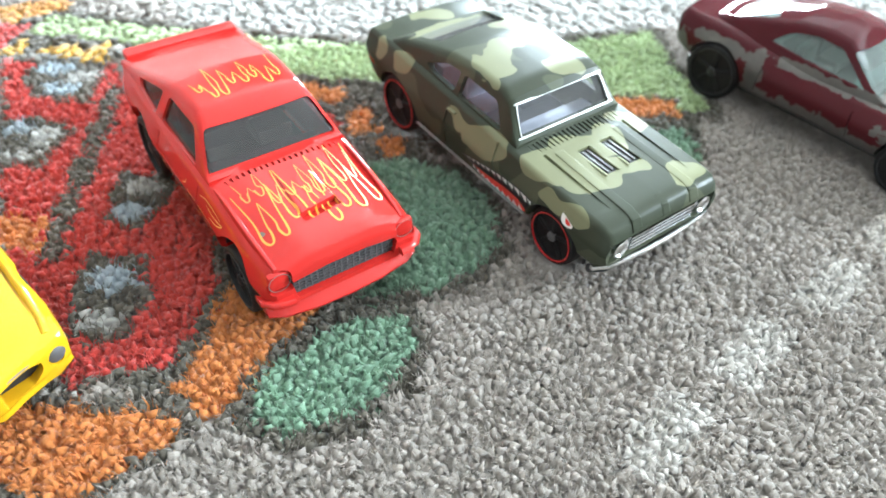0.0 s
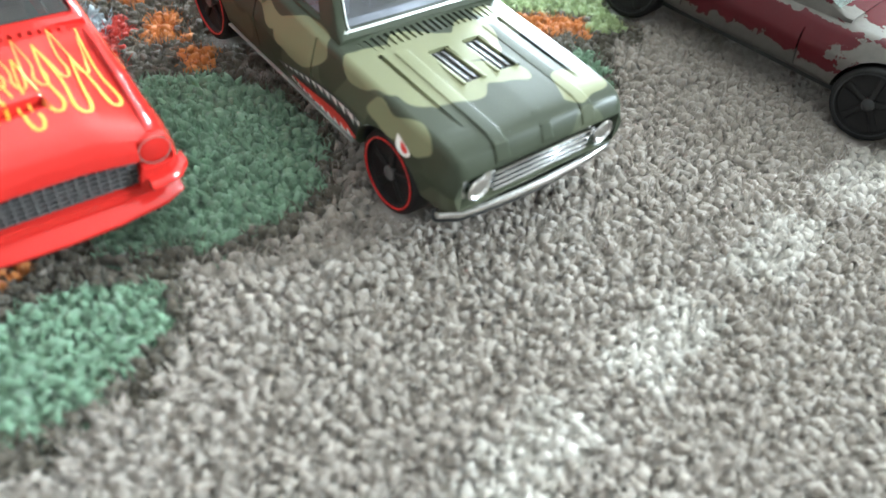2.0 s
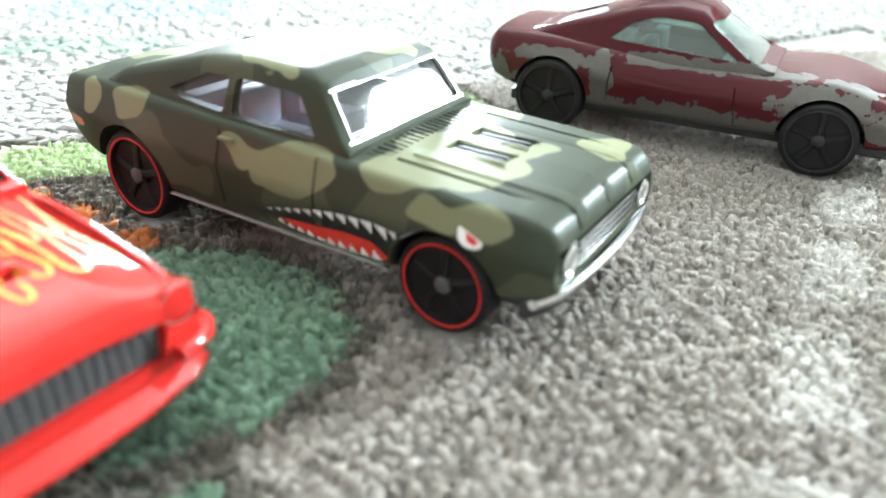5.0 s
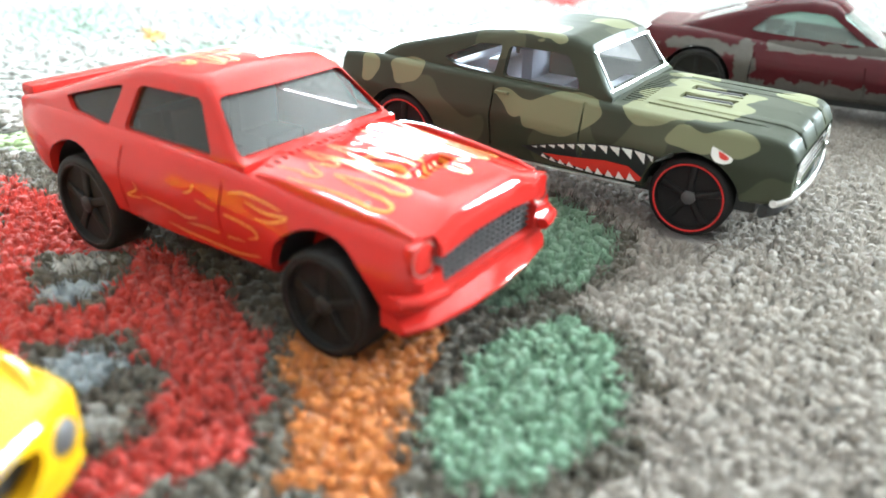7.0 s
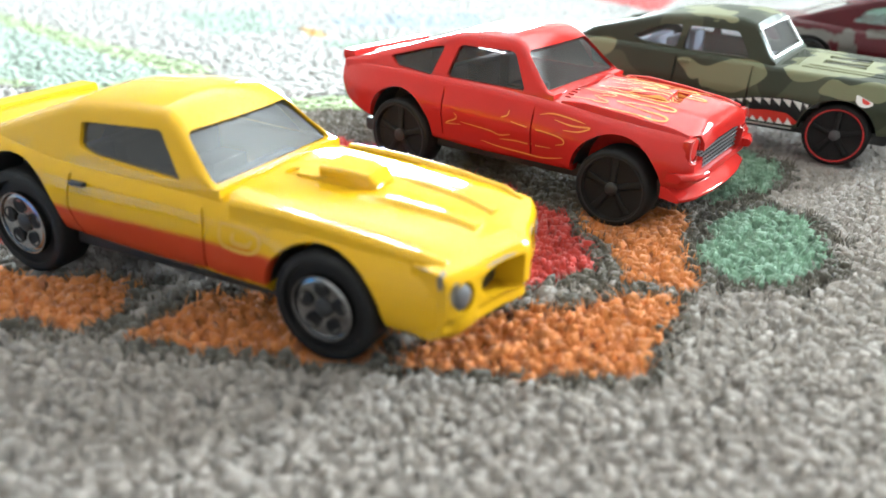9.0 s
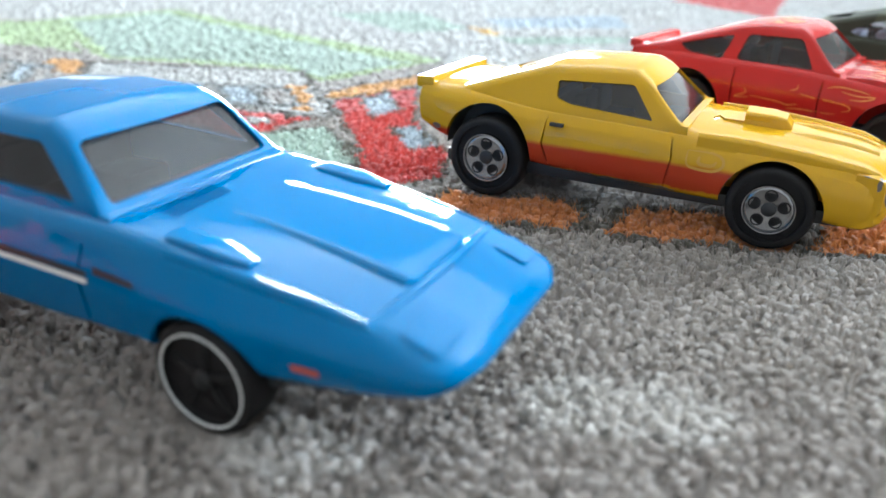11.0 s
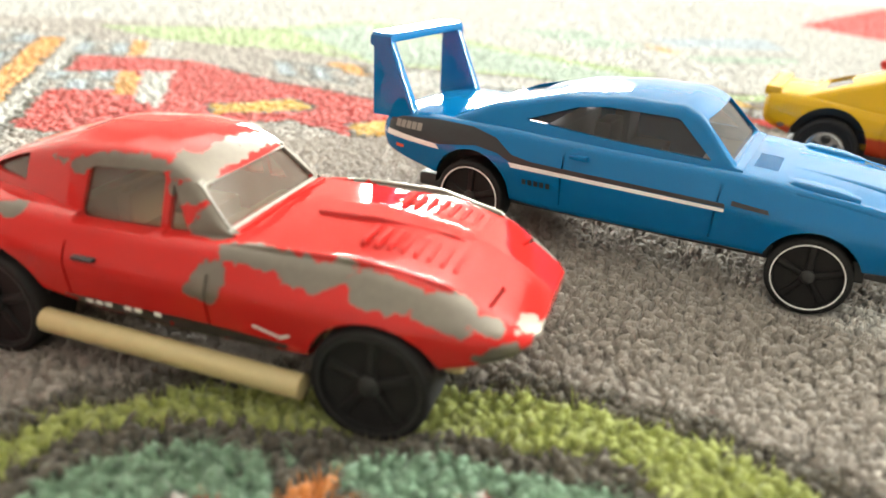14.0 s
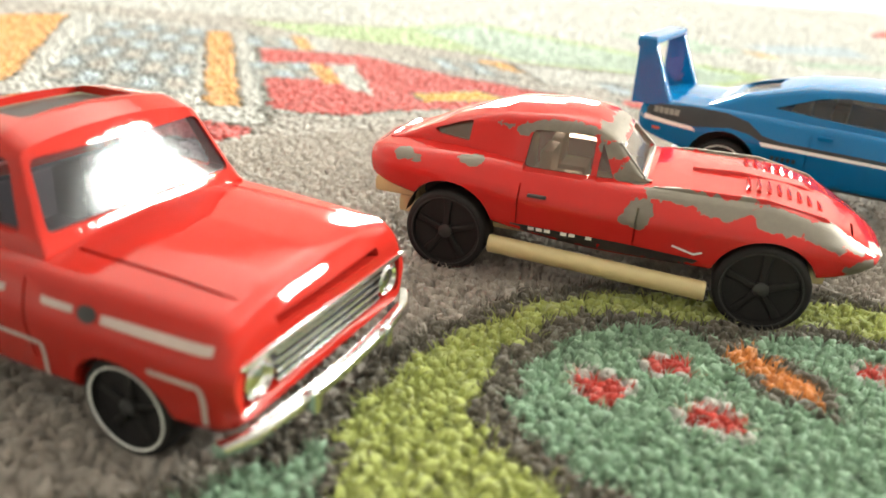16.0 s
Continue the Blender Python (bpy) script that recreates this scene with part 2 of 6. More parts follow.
WORN_FRONT = [(0.42, -1.38, 1.22, 0.16, 0.22, 0.25), (0.28, -1.40, 1.05, 0.08, 0.15, 0.08), (0.85, -1.22, 1.43, 0.50, 0.22, 0.11), (1.5, -1.27, 1.39, 0.50, 0.22, 0.15), (2.1, -1.27, 1.33, 0.50, 0.22, 0.16), (2.7, -1.2, 1.2, 0.36, 0.25, 0.16),
    (3.15, -1.0, 0.80, 0.30, 0.35, 0.10), (3.35, -0.6, 0.86, 0.15, 0.3, 0.07), (2.98, -1.05, 1.06, 0.22, 0.16, 0.08), (3.28, -0.72, 0.98, 0.14, 0.18, 0.06), (3.1, 0.9, 1.05, 0.25, 0.2, 0.10), (1.7, 1.12, 1.45, 0.9, 0.20, 0.15), (2.5, 1.1, 1.3, 0.5, 0.2, 0.2)]
WORN_TOP = [(0.30, -0.95, 1.55, 0.24, 0.15, 0.24), (0.08, -0.9, 1.85, 0.22, 0.18, 0.20), (0.02, -0.72, 2.0, 0.32, 0.34, 0.20), (0.0, -0.2, 2.02, 0.16, 0.5, 0.14), (0.0, 0.35, 2.02, 0.14, 0.5, 0.14),
    (-0.45, -0.93, 2.0, 0.50, 0.19, 0.10), (-0.95, -0.95, 1.97, 0.42, 0.18, 0.10), (-1.25, -0.98, 1.92, 0.14, 0.16, 0.12), (-1.52, -1.0, 1.94, 0.24, 0.2, 0.10), (-1.85, -1.25, 1.47, 0.18, 0.2, 0.07), (-2.8, -1.2, 1.4, 0.22, 0.2, 0.08)]
M_RED_WORN = paint("worn_red_enamel", (0.45, 0.018, 0.016), 0.26, coat=1.0, chip=0.13, blobs=WORN_FRONT + WORN_TOP)
M_MAROON = paint("worn_maroon_enamel", (0.062, 0.010, 0.013), 0.36, coat=0.5, chip=0.17, zinc=(0.125, 0.115, 0.105), blobs=[
    (0.0, -1.28, 0.42, 2.4, 0.4, 0.27), (-1.22, -1.3, 0.95, 0.18, 0.3, 0.5), (0.2, -1.1, 1.25, 1.5, 0.35, 0.09), (2.05, -1.3, 0.95, 0.75, 0.4, 0.30), (-2.0, -1.3, 1.15, 0.85, 0.3, 0.16), (2.9, -1.0, 0.7, 0.5, 0.5, 0.25), (-3.0, -1.1, 0.75, 0.4, 0.4, 0.25),
    (1.3, -0.85, 1.28, 0.6, 0.25, 0.1), (3.35, 0.2, 0.6, 0.25, 0.7, 0.14), (2.3, 1.2, 1.1, 0.7, 0.3, 0.25), (0.0, 1.28, 0.5, 2.0, 0.3, 0.25), (2.4, -0.9, 1.2, 0.5, 0.25, 0.12)])
M_TRUCK = paint("truck_red_enamel", (0.35, 0.018, 0.013), 0.28, coat=1.0)
M_BARE = plain("bare_die_cast", (0.22, 0.20, 0.175), 0.42, 0.4)
M_RIM = plain("darkened_chrome_rim", (0.30, 0.30, 0.31), 0.2, 1.0, grain=420.0, relief=0.8, vary=0.2)
M_TYRE = plain("black_tyre_plastic", (0.010, 0.009, 0.009), 0.62)
M_TYRE.node_tree.nodes["Principled BSDF"].inputs["Specular IOR Level"].default_value = 0.25
M_DARK = plain("dark_plastic", (0.015, 0.015, 0.016), 0.5)
M_CHASSIS = plain("black_base", (0.02, 0.02, 0.02), 0.55)
M_CHROME = plain("chrome_plating", (0.72, 0.72, 0.72), 0.14, 1.0, grain=420.0, relief=0.8, vary=0.1)
M_RED_RING = plain("red_rim_line", (0.55, 0.02, 0.02), 0.35)
M_WHITE_RING = plain("white_rim_line", (0.75, 0.75, 0.73), 0.35)
M_SEAT = plain("dark_interior", (0.02, 0.02, 0.023), 0.6)
M_SEAT_GREY = plain("grey_interior", (0.26, 0.27, 0.33), 0.5)
M_CREAM = plain("cream_plastic_base", (0.46, 0.37, 0.19), 0.45, vary=0.12)
M_YELLOW_LINE = plain("yellow_print", (0.70, 0.28, 0.025), 0.35, vary=0.1)
# darker yellow for the wing vent: shading of its relief, and its bronze edge
M_OCHRE = plain("ochre_shaded_enamel", (0.50, 0.27, 0.02), 0.3, vary=0.15)
M_AMBER_LINE = plain("amber_print", (0.66, 0.23, 0.03), 0.35, vary=0.1)
M_BLACK_PRINT = plain("black_print", (0.012, 0.012, 0.014), 0.35)
M_WHITE_PRINT = plain("white_print", (0.72, 0.72, 0.70), 0.4, vary=0.08)
# white print as it looks on the shaded flank: the shade is in its colour
M_SHADED_PRINT = plain("shaded_white_print", (0.40, 0.31, 0.285), 0.45, vary=0.15)
M_RED_PRINT = plain("red_print", (0.55, 0.03, 0.02), 0.4, vary=0.1)
M_SILVER = plain("silver_print", (0.55, 0.55, 0.52), 0.35, 0.6)
M_GRILLE = plain("worn_grille_paint", (0.075, 0.07, 0.07), 0.5, 0.0)
M_LAMP_RED = plain("red_lamp", (0.4, 0.03, 0.015), 0.25)
M_AMBER = plain("orange_print", (0.55, 0.08, 0.02), 0.4)
M_GLASS = clear_plastic("clear_window", (0.74, 0.75, 0.78), 0.30, 0.12)
M_TRUCK_GLASS = clear_plastic("clear_violet_window", (0.50, 0.48, 0.54), 0.22, 0.05, (0.45, 0.43, 0.45))
M_PALE_GLASS = clear_plastic("pale_grey_window", (0.31, 0.305, 0.32), 0.6, 0.05)
M_BROWN_GLASS = clear_plastic("brown_window", (0.42, 0.35, 0.30), 1.0, 0.32, (0.26, 0.20, 0.155))
M_SMOKE = clear_plastic("smoked_window", (0.25, 0.235, 0.235), 0.75, 0.06, (0.42, 0.38, 0.36))
M_SMOKE_DARK = clear_plastic("dark_smoked_window", (0.20, 0.20, 0.22), 1.3, 0.03)
M_GREEN_GLASS = clear_plastic("green_tinted_window", (0.42, 0.55, 0.50), 1.2, 0.2, (0.42, 0.5, 0.46))
M_WALL = plain("wall_paint", (0.30, 0.28, 0.26), 0.8, grain=40.0)
M_CEIL = plain("ceiling_paint", (0.66, 0.65, 0.63), 0.85, grain=40.0)
M_FLOOR = plain("floor_carpet", (0.40, 0.36, 0.32), 0.9, grain=300.0)
M_FRAME = plain("window_frame_white", (0.8, 0.8, 0.79), 0.4, grain=60.0)
M_FABRIC = plain("olive_sunroof", (0.16, 0.15, 0.09), 0.7)


# ---- mesh helpers ----
def part(name, bm, mat, parent=None, label="", smooth=32.0, scale=CM):
    """One mesh object out of a bmesh in centimetres."""
    me = bpy.data.meshes.new(name)
    if scale != 1.0:
        bmesh.ops.scale(bm, vec=(scale,) * 3, verts=bm.verts)
    bmesh.ops.recalc_face_normals(bm, faces=bm.faces)
    lim = radians(smooth)
    for f in bm.faces:
        f.smooth = True
    for e in bm.edges:
        if len(e.link_faces) == 2 and e.calc_face_angle(0.0) > lim:
            e.smooth = False
    bm.to_mesh(me)
    bm.free()
    for m in (mat if isinstance(mat, (list, tuple)) else [mat]):
        me.materials.append(m)
    ob = new(name, me)
    if parent is not None:
        ob.parent = parent
    if name in ("body", "window_insert", "wing_upright", "wing_bar"):
        flat = ob.modifiers.new("flat_panels", "WEIGHTED_NORMAL")
        flat.keep_sharp, flat.weight = True, 60
    return tagged(ob, label=label) if label else ob


def box(bm, x0, x1, y0, y1, z0, z1, bevel=0.0):
    made = bmesh.ops.create_cube(bm, size=1.0, matrix=Matrix.Translation(((x0 + x1) / 2, (y0 + y1) / 2, (z0 + z1) / 2)) @ Matrix.Diagonal((x1 - x0, y1 - y0, z1 - z0, 1)))
    if bevel:
        edges = {e for v in made["verts"] for e in v.link_edges}
        bmesh.ops.bevel(bm, geom=list(edges), offset=bevel, segments=2, affect="EDGES", profile=0.6)
    return made


def lathe(bm, profile, steps=40, centre=(0, 0, 0)):
    """Turns a profile of (radius, y) about the y axis."""
    rings = []
    for r, y in profile:
        rings.append([bm.verts.new((centre[0] + r * math.cos(2 * math.pi * k / steps), centre[1] + y, centre[2] + r * math.sin(2 * math.pi * k / steps))) for k in range(steps)])
    for a, b in zip(rings, rings[1:]):
        for k in range(steps):
            bm.faces.new((a[k], a[(k + 1) % steps], b[(k + 1) % steps], b[k]))
    for ring in (rings[0], rings[-1]):
        bm.faces.new(ring)


def prism(bm, outline, axis, low, high):
    """A polygon, extruded along an axis: outline in (x, z) for y, (y, z) for x, (x, y) for z."""
    def place(a, b, c):
        return {"y": (a, c, b), "x": (c, a, b), "z": (a, b, c)}[axis]
    lo = [bm.verts.new(place(a, b, low)) for a, b in outline]
    hi = [bm.verts.new(place(a, b, high)) for a, b in outline]
    n = len(outline)
    bm.faces.new(lo)
    bm.faces.new(hi)
    for k in range(n):
        bm.faces.new((lo[k], lo[(k + 1) % n], hi[(k + 1) % n], hi[k]))


def rounded(outline, radius, steps=3):
    """The outline with its corners rounded."""
    out, n = [], len(outline)
    for k in range(n):
        a, b, c = (Vector(outline[(k + d) % n]) for d in (-1, 0, 1))
        ra = min(radius, 0.45 * (a - b).length)
        rc = min(radius, 0.45 * (c - b).length)
        p, q = b + (a - b).normalized() * ra, b + (c - b).normalized() * rc
        for s in range(steps + 1):
            u = s / steps
            out.append(tuple((1 - u) ** 2 * p + 2 * u * (1 - u) * b + u * u * q))
    return out


def curve_at(xs, ys, x):
    """A smooth curve through points, without overshoot."""
    k = max(0, min(len(xs) - 2, int(np.searchsorted(xs, x)) - 1))
    h = [xs[i + 1] - xs[i] for i in range(len(xs) - 1)]
    d = [(ys[i + 1] - ys[i]) / h[i] for i in range(len(h))]

    def slope(i):
        if i == 0:
            return d[0]
        if i == len(xs) - 1:
            return d[-1]
        if d[i - 1] * d[i] <= 0:
            return 0.0
        return 2 * d[i - 1] * d[i] / (d[i - 1] + d[i])
    u = max(0.0, min(1.0, (x - xs[k]) / h[k]))
    m0, m1 = slope(k) * h[k], slope(k + 1) * h[k]
    return (2 * u**3 - 3 * u * u + 1) * ys[k] + (u**3 - 2 * u * u + u) * m0 + (-2 * u**3 + 3 * u * u) * ys[k + 1] + (u**3 - u * u) * m1


def skin(bm, sections):
    """A closed skin over sections of equally many points."""
    rows = [[bm.verts.new(p) for p in s] for s in sections]
    n = len(rows[0])
    for a, b in zip(rows, rows[1:]):
        for k in range(n):
            bm.faces.new((a[k], a[(k + 1) % n], b[(k + 1) % n], b[k]))
    bm.faces.new(rows[0])
    bm.faces.new(list(reversed(rows[-1])))


def mirrored(half):
    """A whole outline from its right half, which runs from the bottom middle to the top middle."""
    return [(-y, z) for y, z in half] + [(y, z) for y, z in reversed(half)]


def hull_section(w, zb, zs, zc, ws, mid=0.5, tuck=0.93, r=0.12, arch=0.8):
    half = [(0.02, zb), (w * tuck, zb), (w, zb + mid * (zs - zb)), (ws, zs), (ws * 0.5, zs + arch * (zc - zs)), (0.02, zc)]
    return rounded(mirrored(half), r)


def hull(bm, table, steps=92, mid=0.5, tuck=0.93, r=0.12, arch=0.8):
    """The lower body. Rows of x, half width, underside, shoulder, middle of the deck, half width of the shoulder."""
    cols = list(zip(*table))
    xs = cols[0]
    sections = []
    grid = sorted(set([xs[0] + (xs[-1] - xs[0]) * k / steps for k in range(steps + 1)]))
    for x in grid:
        vals = [curve_at(xs, c, x) for c in cols[1:]]
        sections.append([(x, y, z) for y, z in hull_section(*vals, mid=mid, tuck=tuck, r=r, arch=arch)])
    skin(bm, sections)


def cabin(bm, top, belt, wbelt, roof, wroof, floor, inset=0.0, crown=0.1, steps=44, r=0.11, bow=0.0, tail=0.0):
    """The upper body: top is its outline from the side as (x, z); the flanks lean in from the belt to the roof, and by tail towards the back."""
    xs, zs = [p[0] for p in top], [p[1] for p in top]
    sections = []
    x0, x1 = xs[0] + inset * 1.3, xs[-1] - inset * 1.3
    for k in range(steps + 1):
        x = x0 + (x1 - x0) * k / steps
        z = max(float(np.interp(x, xs, zs)) - inset, belt + 0.02)
        u = (z - belt) / (roof - belt)
        narrow = inset + bow * (2 * (x - x0) / (x1 - x0) - 1) ** 2 + tail * min(1.0, max(0.0, (-1.3 - x) / 1.5))
        w = wbelt + (wroof - wbelt) * u - narrow
        wb = wbelt - narrow
        c = crown * min(1.0, max(0.0, u))
        half = [(0.02, floor), (wb, floor), (wb, belt), (w, z), (w * 0.72, z + 0.5 * c), (w * 0.4, z + 0.86 * c), (0.02, z + c)]
        sections.append([(x, y, zz) for y, zz in rounded(mirrored(half), max(0.03, r - inset))])
    skin(bm, sections)


def glazing(bm, *args, **kw):
    """The clear insert under the roof, open at the bottom."""
    cabin(bm, *args, **kw)
    bm.normal_update()
    belt = args[1]
    under = [f for f in bm.faces if all(v.co.z < belt + 0.06 for v in f.verts) and abs(f.normal.z) > 0.5]
    bmesh.ops.delete(bm, geom=under, context="FACES")


def carve(body, cuts, joins=(), bevel=0.0):
    """The mesh of body (a bmesh in centimetres) after joining and cutting away others."""
    made = []

    def temp(bm):
        bmesh.ops.recalc_face_normals(bm, faces=bm.faces)
        me = bpy.data.meshes.new("temp")
        bm.to_mesh(me)
        bm.free()
        ob = new("temp", me)
        made.append(ob)
        return ob
    main = temp(body)
    for op, group in (("UNION", joins), ("DIFFERENCE", cuts)):
        for bm in group:
            mod = main.modifiers.new("cut", "BOOLEAN")
            mod.operation, mod.object, mod.solver = op, temp(bm), "EXACT"
    if bevel:
        mod = main.modifiers.new("edge", "BEVEL")
        mod.width, mod.segments, mod.limit_method, mod.angle_limit = bevel, 2, "ANGLE", radians(40)
    me = bpy.data.meshes.new_from_object(main.evaluated_get(bpy.context.evaluated_depsgraph_get()))
    out = bmesh.new()
    out.from_mesh(me)
    for ob in made:
        old = ob.data
        bpy.data.objects.remove(ob)
        bpy.data.meshes.remove(old)
    bpy.data.meshes.remove(me)
    return out


def crest(rows, base=0.10, peak=0.03, depth=0.3):
    """A soft ridge along rows of x, y, height."""
    bm = bmesh.new()
    skin(bm, [[(x, y + q, z) for q, z in rounded([(-base, zt - depth), (base, zt - depth), (base, zt - 0.045), (peak, zt), (-peak, zt), (-base, zt - 0.045)], 0.02)] for x, y, zt in rows])
    return bm


def shape(build, *args, **kw):
    bm = bmesh.new()
    build(bm, *args, **kw)
    return bm


TREADS = []  # where tyres press the pile down


def wheel(parent, x, side, r, width, y, style, zc):
    """A wheel with its rim: side is -1 for the right flank of the car."""
    s = side
    TREADS.append(parent.matrix_basis @ Vector((x * CM, s * (y - width / 2) * CM, 0)))
    bm = bmesh.new()
    lathe(bm, [(r * 0.62, s * (y - width)), (r * 0.95, s * (y - width)), (r, s * (y - width + 0.05)), (r, s * (y - 0.06)), (r * 0.965, s * (y - 0.015)),
               (r * 0.90, s * y), (r * 0.80, s * (y - 0.01)), (r * 0.78, s * (y - 0.07)), (r * 0.2, s * (y - 0.09))], 44, (x, 0, zc))
    tyre = part("wheel", bm, M_TYRE, parent, "black plastic wheel", 50)
    ring = {"red": M_RED_RING, "white": M_WHITE_RING, "chrome": M_RIM, "dark": M_DARK, "whitewall": M_WHITE_RING}[style]
    bm = bmesh.new()
    a, b = {"chrome": (0.56, 0.60), "whitewall": (0.62, 0.80)}.get(style, (0.81, 0.85) if style == "white" else (0.815, 0.86))
    rows = [(r * a, s * (y - 0.045)), (r * (a + 0.005), s * (y + 0.004)), (r * (b - 0.005), s * (y + 0.006)), (r * b, s * (y - 0.045))]
    n = 44
    rings = [[bm.verts.new((x + q * math.cos(2 * math.pi * k / n), yy, zc + q * math.sin(2 * math.pi * k / n))) for k in range(n)] for q, yy in rows]
    for p, q in zip(rings, rings[1:]):
        for k in range(n):
            bm.faces.new((p[k], p[(k + 1) % n], q[(k + 1) % n], q[k]))
    part("rim_ring", bm, ring, tyre, "", 60)
    if style == "chrome":
        bm = bmesh.new()
        lathe(bm, [(r * 0.57, s * (y - 0.085)), (r * 0.56, s * (y - 0.02)), (r * 0.50, s * (y - 0.005)), (r * 0.20, s * (y - 0.03))], 36, (x, 0, zc))
        part("rim", bm, M_RIM, tyre, "chrome rim with round holes", 30)
        for k in range(5):
            ang = 2 * math.pi * k / 5 + 0.3
            bm = bmesh.new()
            lathe(bm, [(r * 0.145, s * (y - 0.06)), (r * 0.145, s * (y - 0.002)), (r * 0.12, s * (y - 0.002)), (r * 0.11, s * (y - 0.012))], 16, (x + 0.35 * r * math.cos(ang), 0, zc + 0.35 * r * math.sin(ang)))
            part("rim_hole", bm, M_TYRE, tyre, "", 30)
    for k in range(0 if style == "chrome" else 5):
        ang = 2 * math.pi * k / 5 + 0.3
        bm = bmesh.new()
        sections = []
        for q, half, out in ((0.04, 0.10, 0.0), (0.4, 0.085, -0.012), (0.76, 0.13, -0.03)):
            ends = rounded([(-half * r, s * (y - 0.085)), (half * r, s * (y - 0.085)), (half * r * 0.75, s * (y - 0.03 + out)), (-half * r * 0.75, s * (y - 0.03 + out))], 0.015, 2)
            sections.append([(x + q * r * math.cos(ang) - u * math.sin(ang), v, zc + q * r * math.sin(ang) + u * math.cos(ang)) for u, v in ends])
        skin(bm, sections)
        part("spoke", bm, M_TYRE, tyre, "", 40)
    bm = bmesh.new()
    lathe(bm, [(r * 0.17, s * (y - 0.08)), (r * 0.17, s * (y - 0.015)), (r * 0.10, s * (y + 0.005))], 18, (x, 0, zc))
    part("hub", bm, M_GRILLE if style == "red" else M_DARK, tyre, "", 40)
    return tyre


def car(name, x, y, turn, label, size=(1, 1, 1)):
    ob = new(name)
    ob.empty_display_size = 0.01
    ob.matrix_basis = pose(x * CM, y * CM, LIFT * CM, 0, 0, turn) @ Matrix.Diagonal((*size, 1))
    return tagged(ob, label, "toy car", "toy cars in a row")


LIFT = 0.02


def running_gear(ob, fx, rx, fr, rr, y, style, width=0.45, yr=None, hubs=None):
    """Four wheels; hubs gives the heights of the front and rear axles, where the tyres sink into the pile."""
    fz, rz = hubs or (fr, rr)
    for x, r, yy, zc in ((fx, fr, y, fz), (rx, rr, yr or y, rz)):
        for s in (-1, 1):
            wheel(ob, x, s, r, width, yy, style, zc)


def wells(fx, rx, fr, rr, w, gap=0.09, hubs=None, ob=None, lift=(0.0, 0.0), wide=(0.0, 0.0)):
    """Cutters for the wheel arches, and dark sheets added under the car ob for the shade inside them; lift and wide
    raise and widen the arches over the axles.
    """
    out = []
    fz, rz = hubs or (fr, rr)
    for x, r, zc in ((fx, fr + wide[0], fz + lift[0]), (rx, rr + wide[1], rz + lift[1])):
        for s in (-1, 1):
            bm = bmesh.new()
            rad = r + gap
            lathe(bm, [(rad, s * (w - 0.62)), (rad, s * (w + 0.5))], 40, (x, 0, zc))
            out.append(bm)
            # added dark sheet: blackens the arch, whose cut walls carry body paint
            bm = bmesh.new()
            n = 40
            rings = [[bm.verts.new((x + q * math.cos(2 * math.pi * k / n), s * y, zc + q * math.sin(2 * math.pi * k / n))) for k in range(n)] for q, y in ((rad - 0.012, w - 0.14), (rad - 0.012, w - 0.60), (0.05, w - 0.60))]
            for p, q in zip(rings, rings[1:]):
                for k in range(n):
                    bm.faces.new((p[k], p[(k + 1) % n], q[(k + 1) % n], q[k]))
            low = [f for f in bm.faces if min(v.co.z for v in f.verts) < 0.55]
            bmesh.ops.delete(bm, geom=low, context="FACES")
            part("wheel_well_shade", bm, M_DARK, ob, "", 60)
    return out


def slot_y(outline, w=3.0):
    return shape(prism, outline, "y", -w, w)


def slot_x(outline, x0, x1):
    return shape(prism, outline, "x", x0, x1)


def slot_z(outline, z0, z1):
    return shape(prism, outline, "z", z0, z1)


def groove_y(points, width=0.026, depth=0.10, w=1.3):
    """Thin panel lines cut into both flanks along a path of (x, z)."""
    out = []
    for (x0, z0), (x1, z1) in zip(points, points[1:]):
        d = Vector((x1 - x0, z1 - z0)).normalized() * width / 2
        nrm = Vector((-d.y, d.x))
        ol = [(x0 - d.x + nrm.x, z0 - d.y + nrm.y), (x1 + d.x + nrm.x, z1 + d.y + nrm.y), (x1 + d.x - nrm.x, z1 + d.y - nrm.y), (x0 - d.x - nrm.x, z0 - d.y - nrm.y)]
        for s in (-1, 1):
            out.append(shape(prism, ol, "y", *(sorted((s * (w - depth), s * (w + 0.4))))))
    return out


def interior(ob, x0, x1, w, z0, z1, mat):
    bm = bmesh.new()
    box(bm, x0, x1, -w, w, z0, z0 + 0.1, 0.02)
    L = x1 - x0
    for s in (-1, 1):
        box(bm, x0 + L * 0.40, x0 + L * 0.62, s * w * 0.5 - 0.3, s * w * 0.5 + 0.3, z0, z0 + (z1 - z0) * 0.45, 0.05)
        box(bm, x0 + L * 0.34, x0 + L * 0.43, s * w * 0.5 - 0.3, s * w * 0.5 + 0.3, z0, z1, 0.05)
    box(bm, x0 + L * 0.1, x0 + L * 0.2, -w * 0.9, w * 0.9, z0, z0 + (z1 - z0) * 0.85, 0.05)
    box(bm, x0 + L * 0.86, x1, -w, w, z0, z0 + (z1 - z0) * 0.6, 0.05)
    return part("interior", bm, mat, ob, "moulded plastic seats and dashboard")


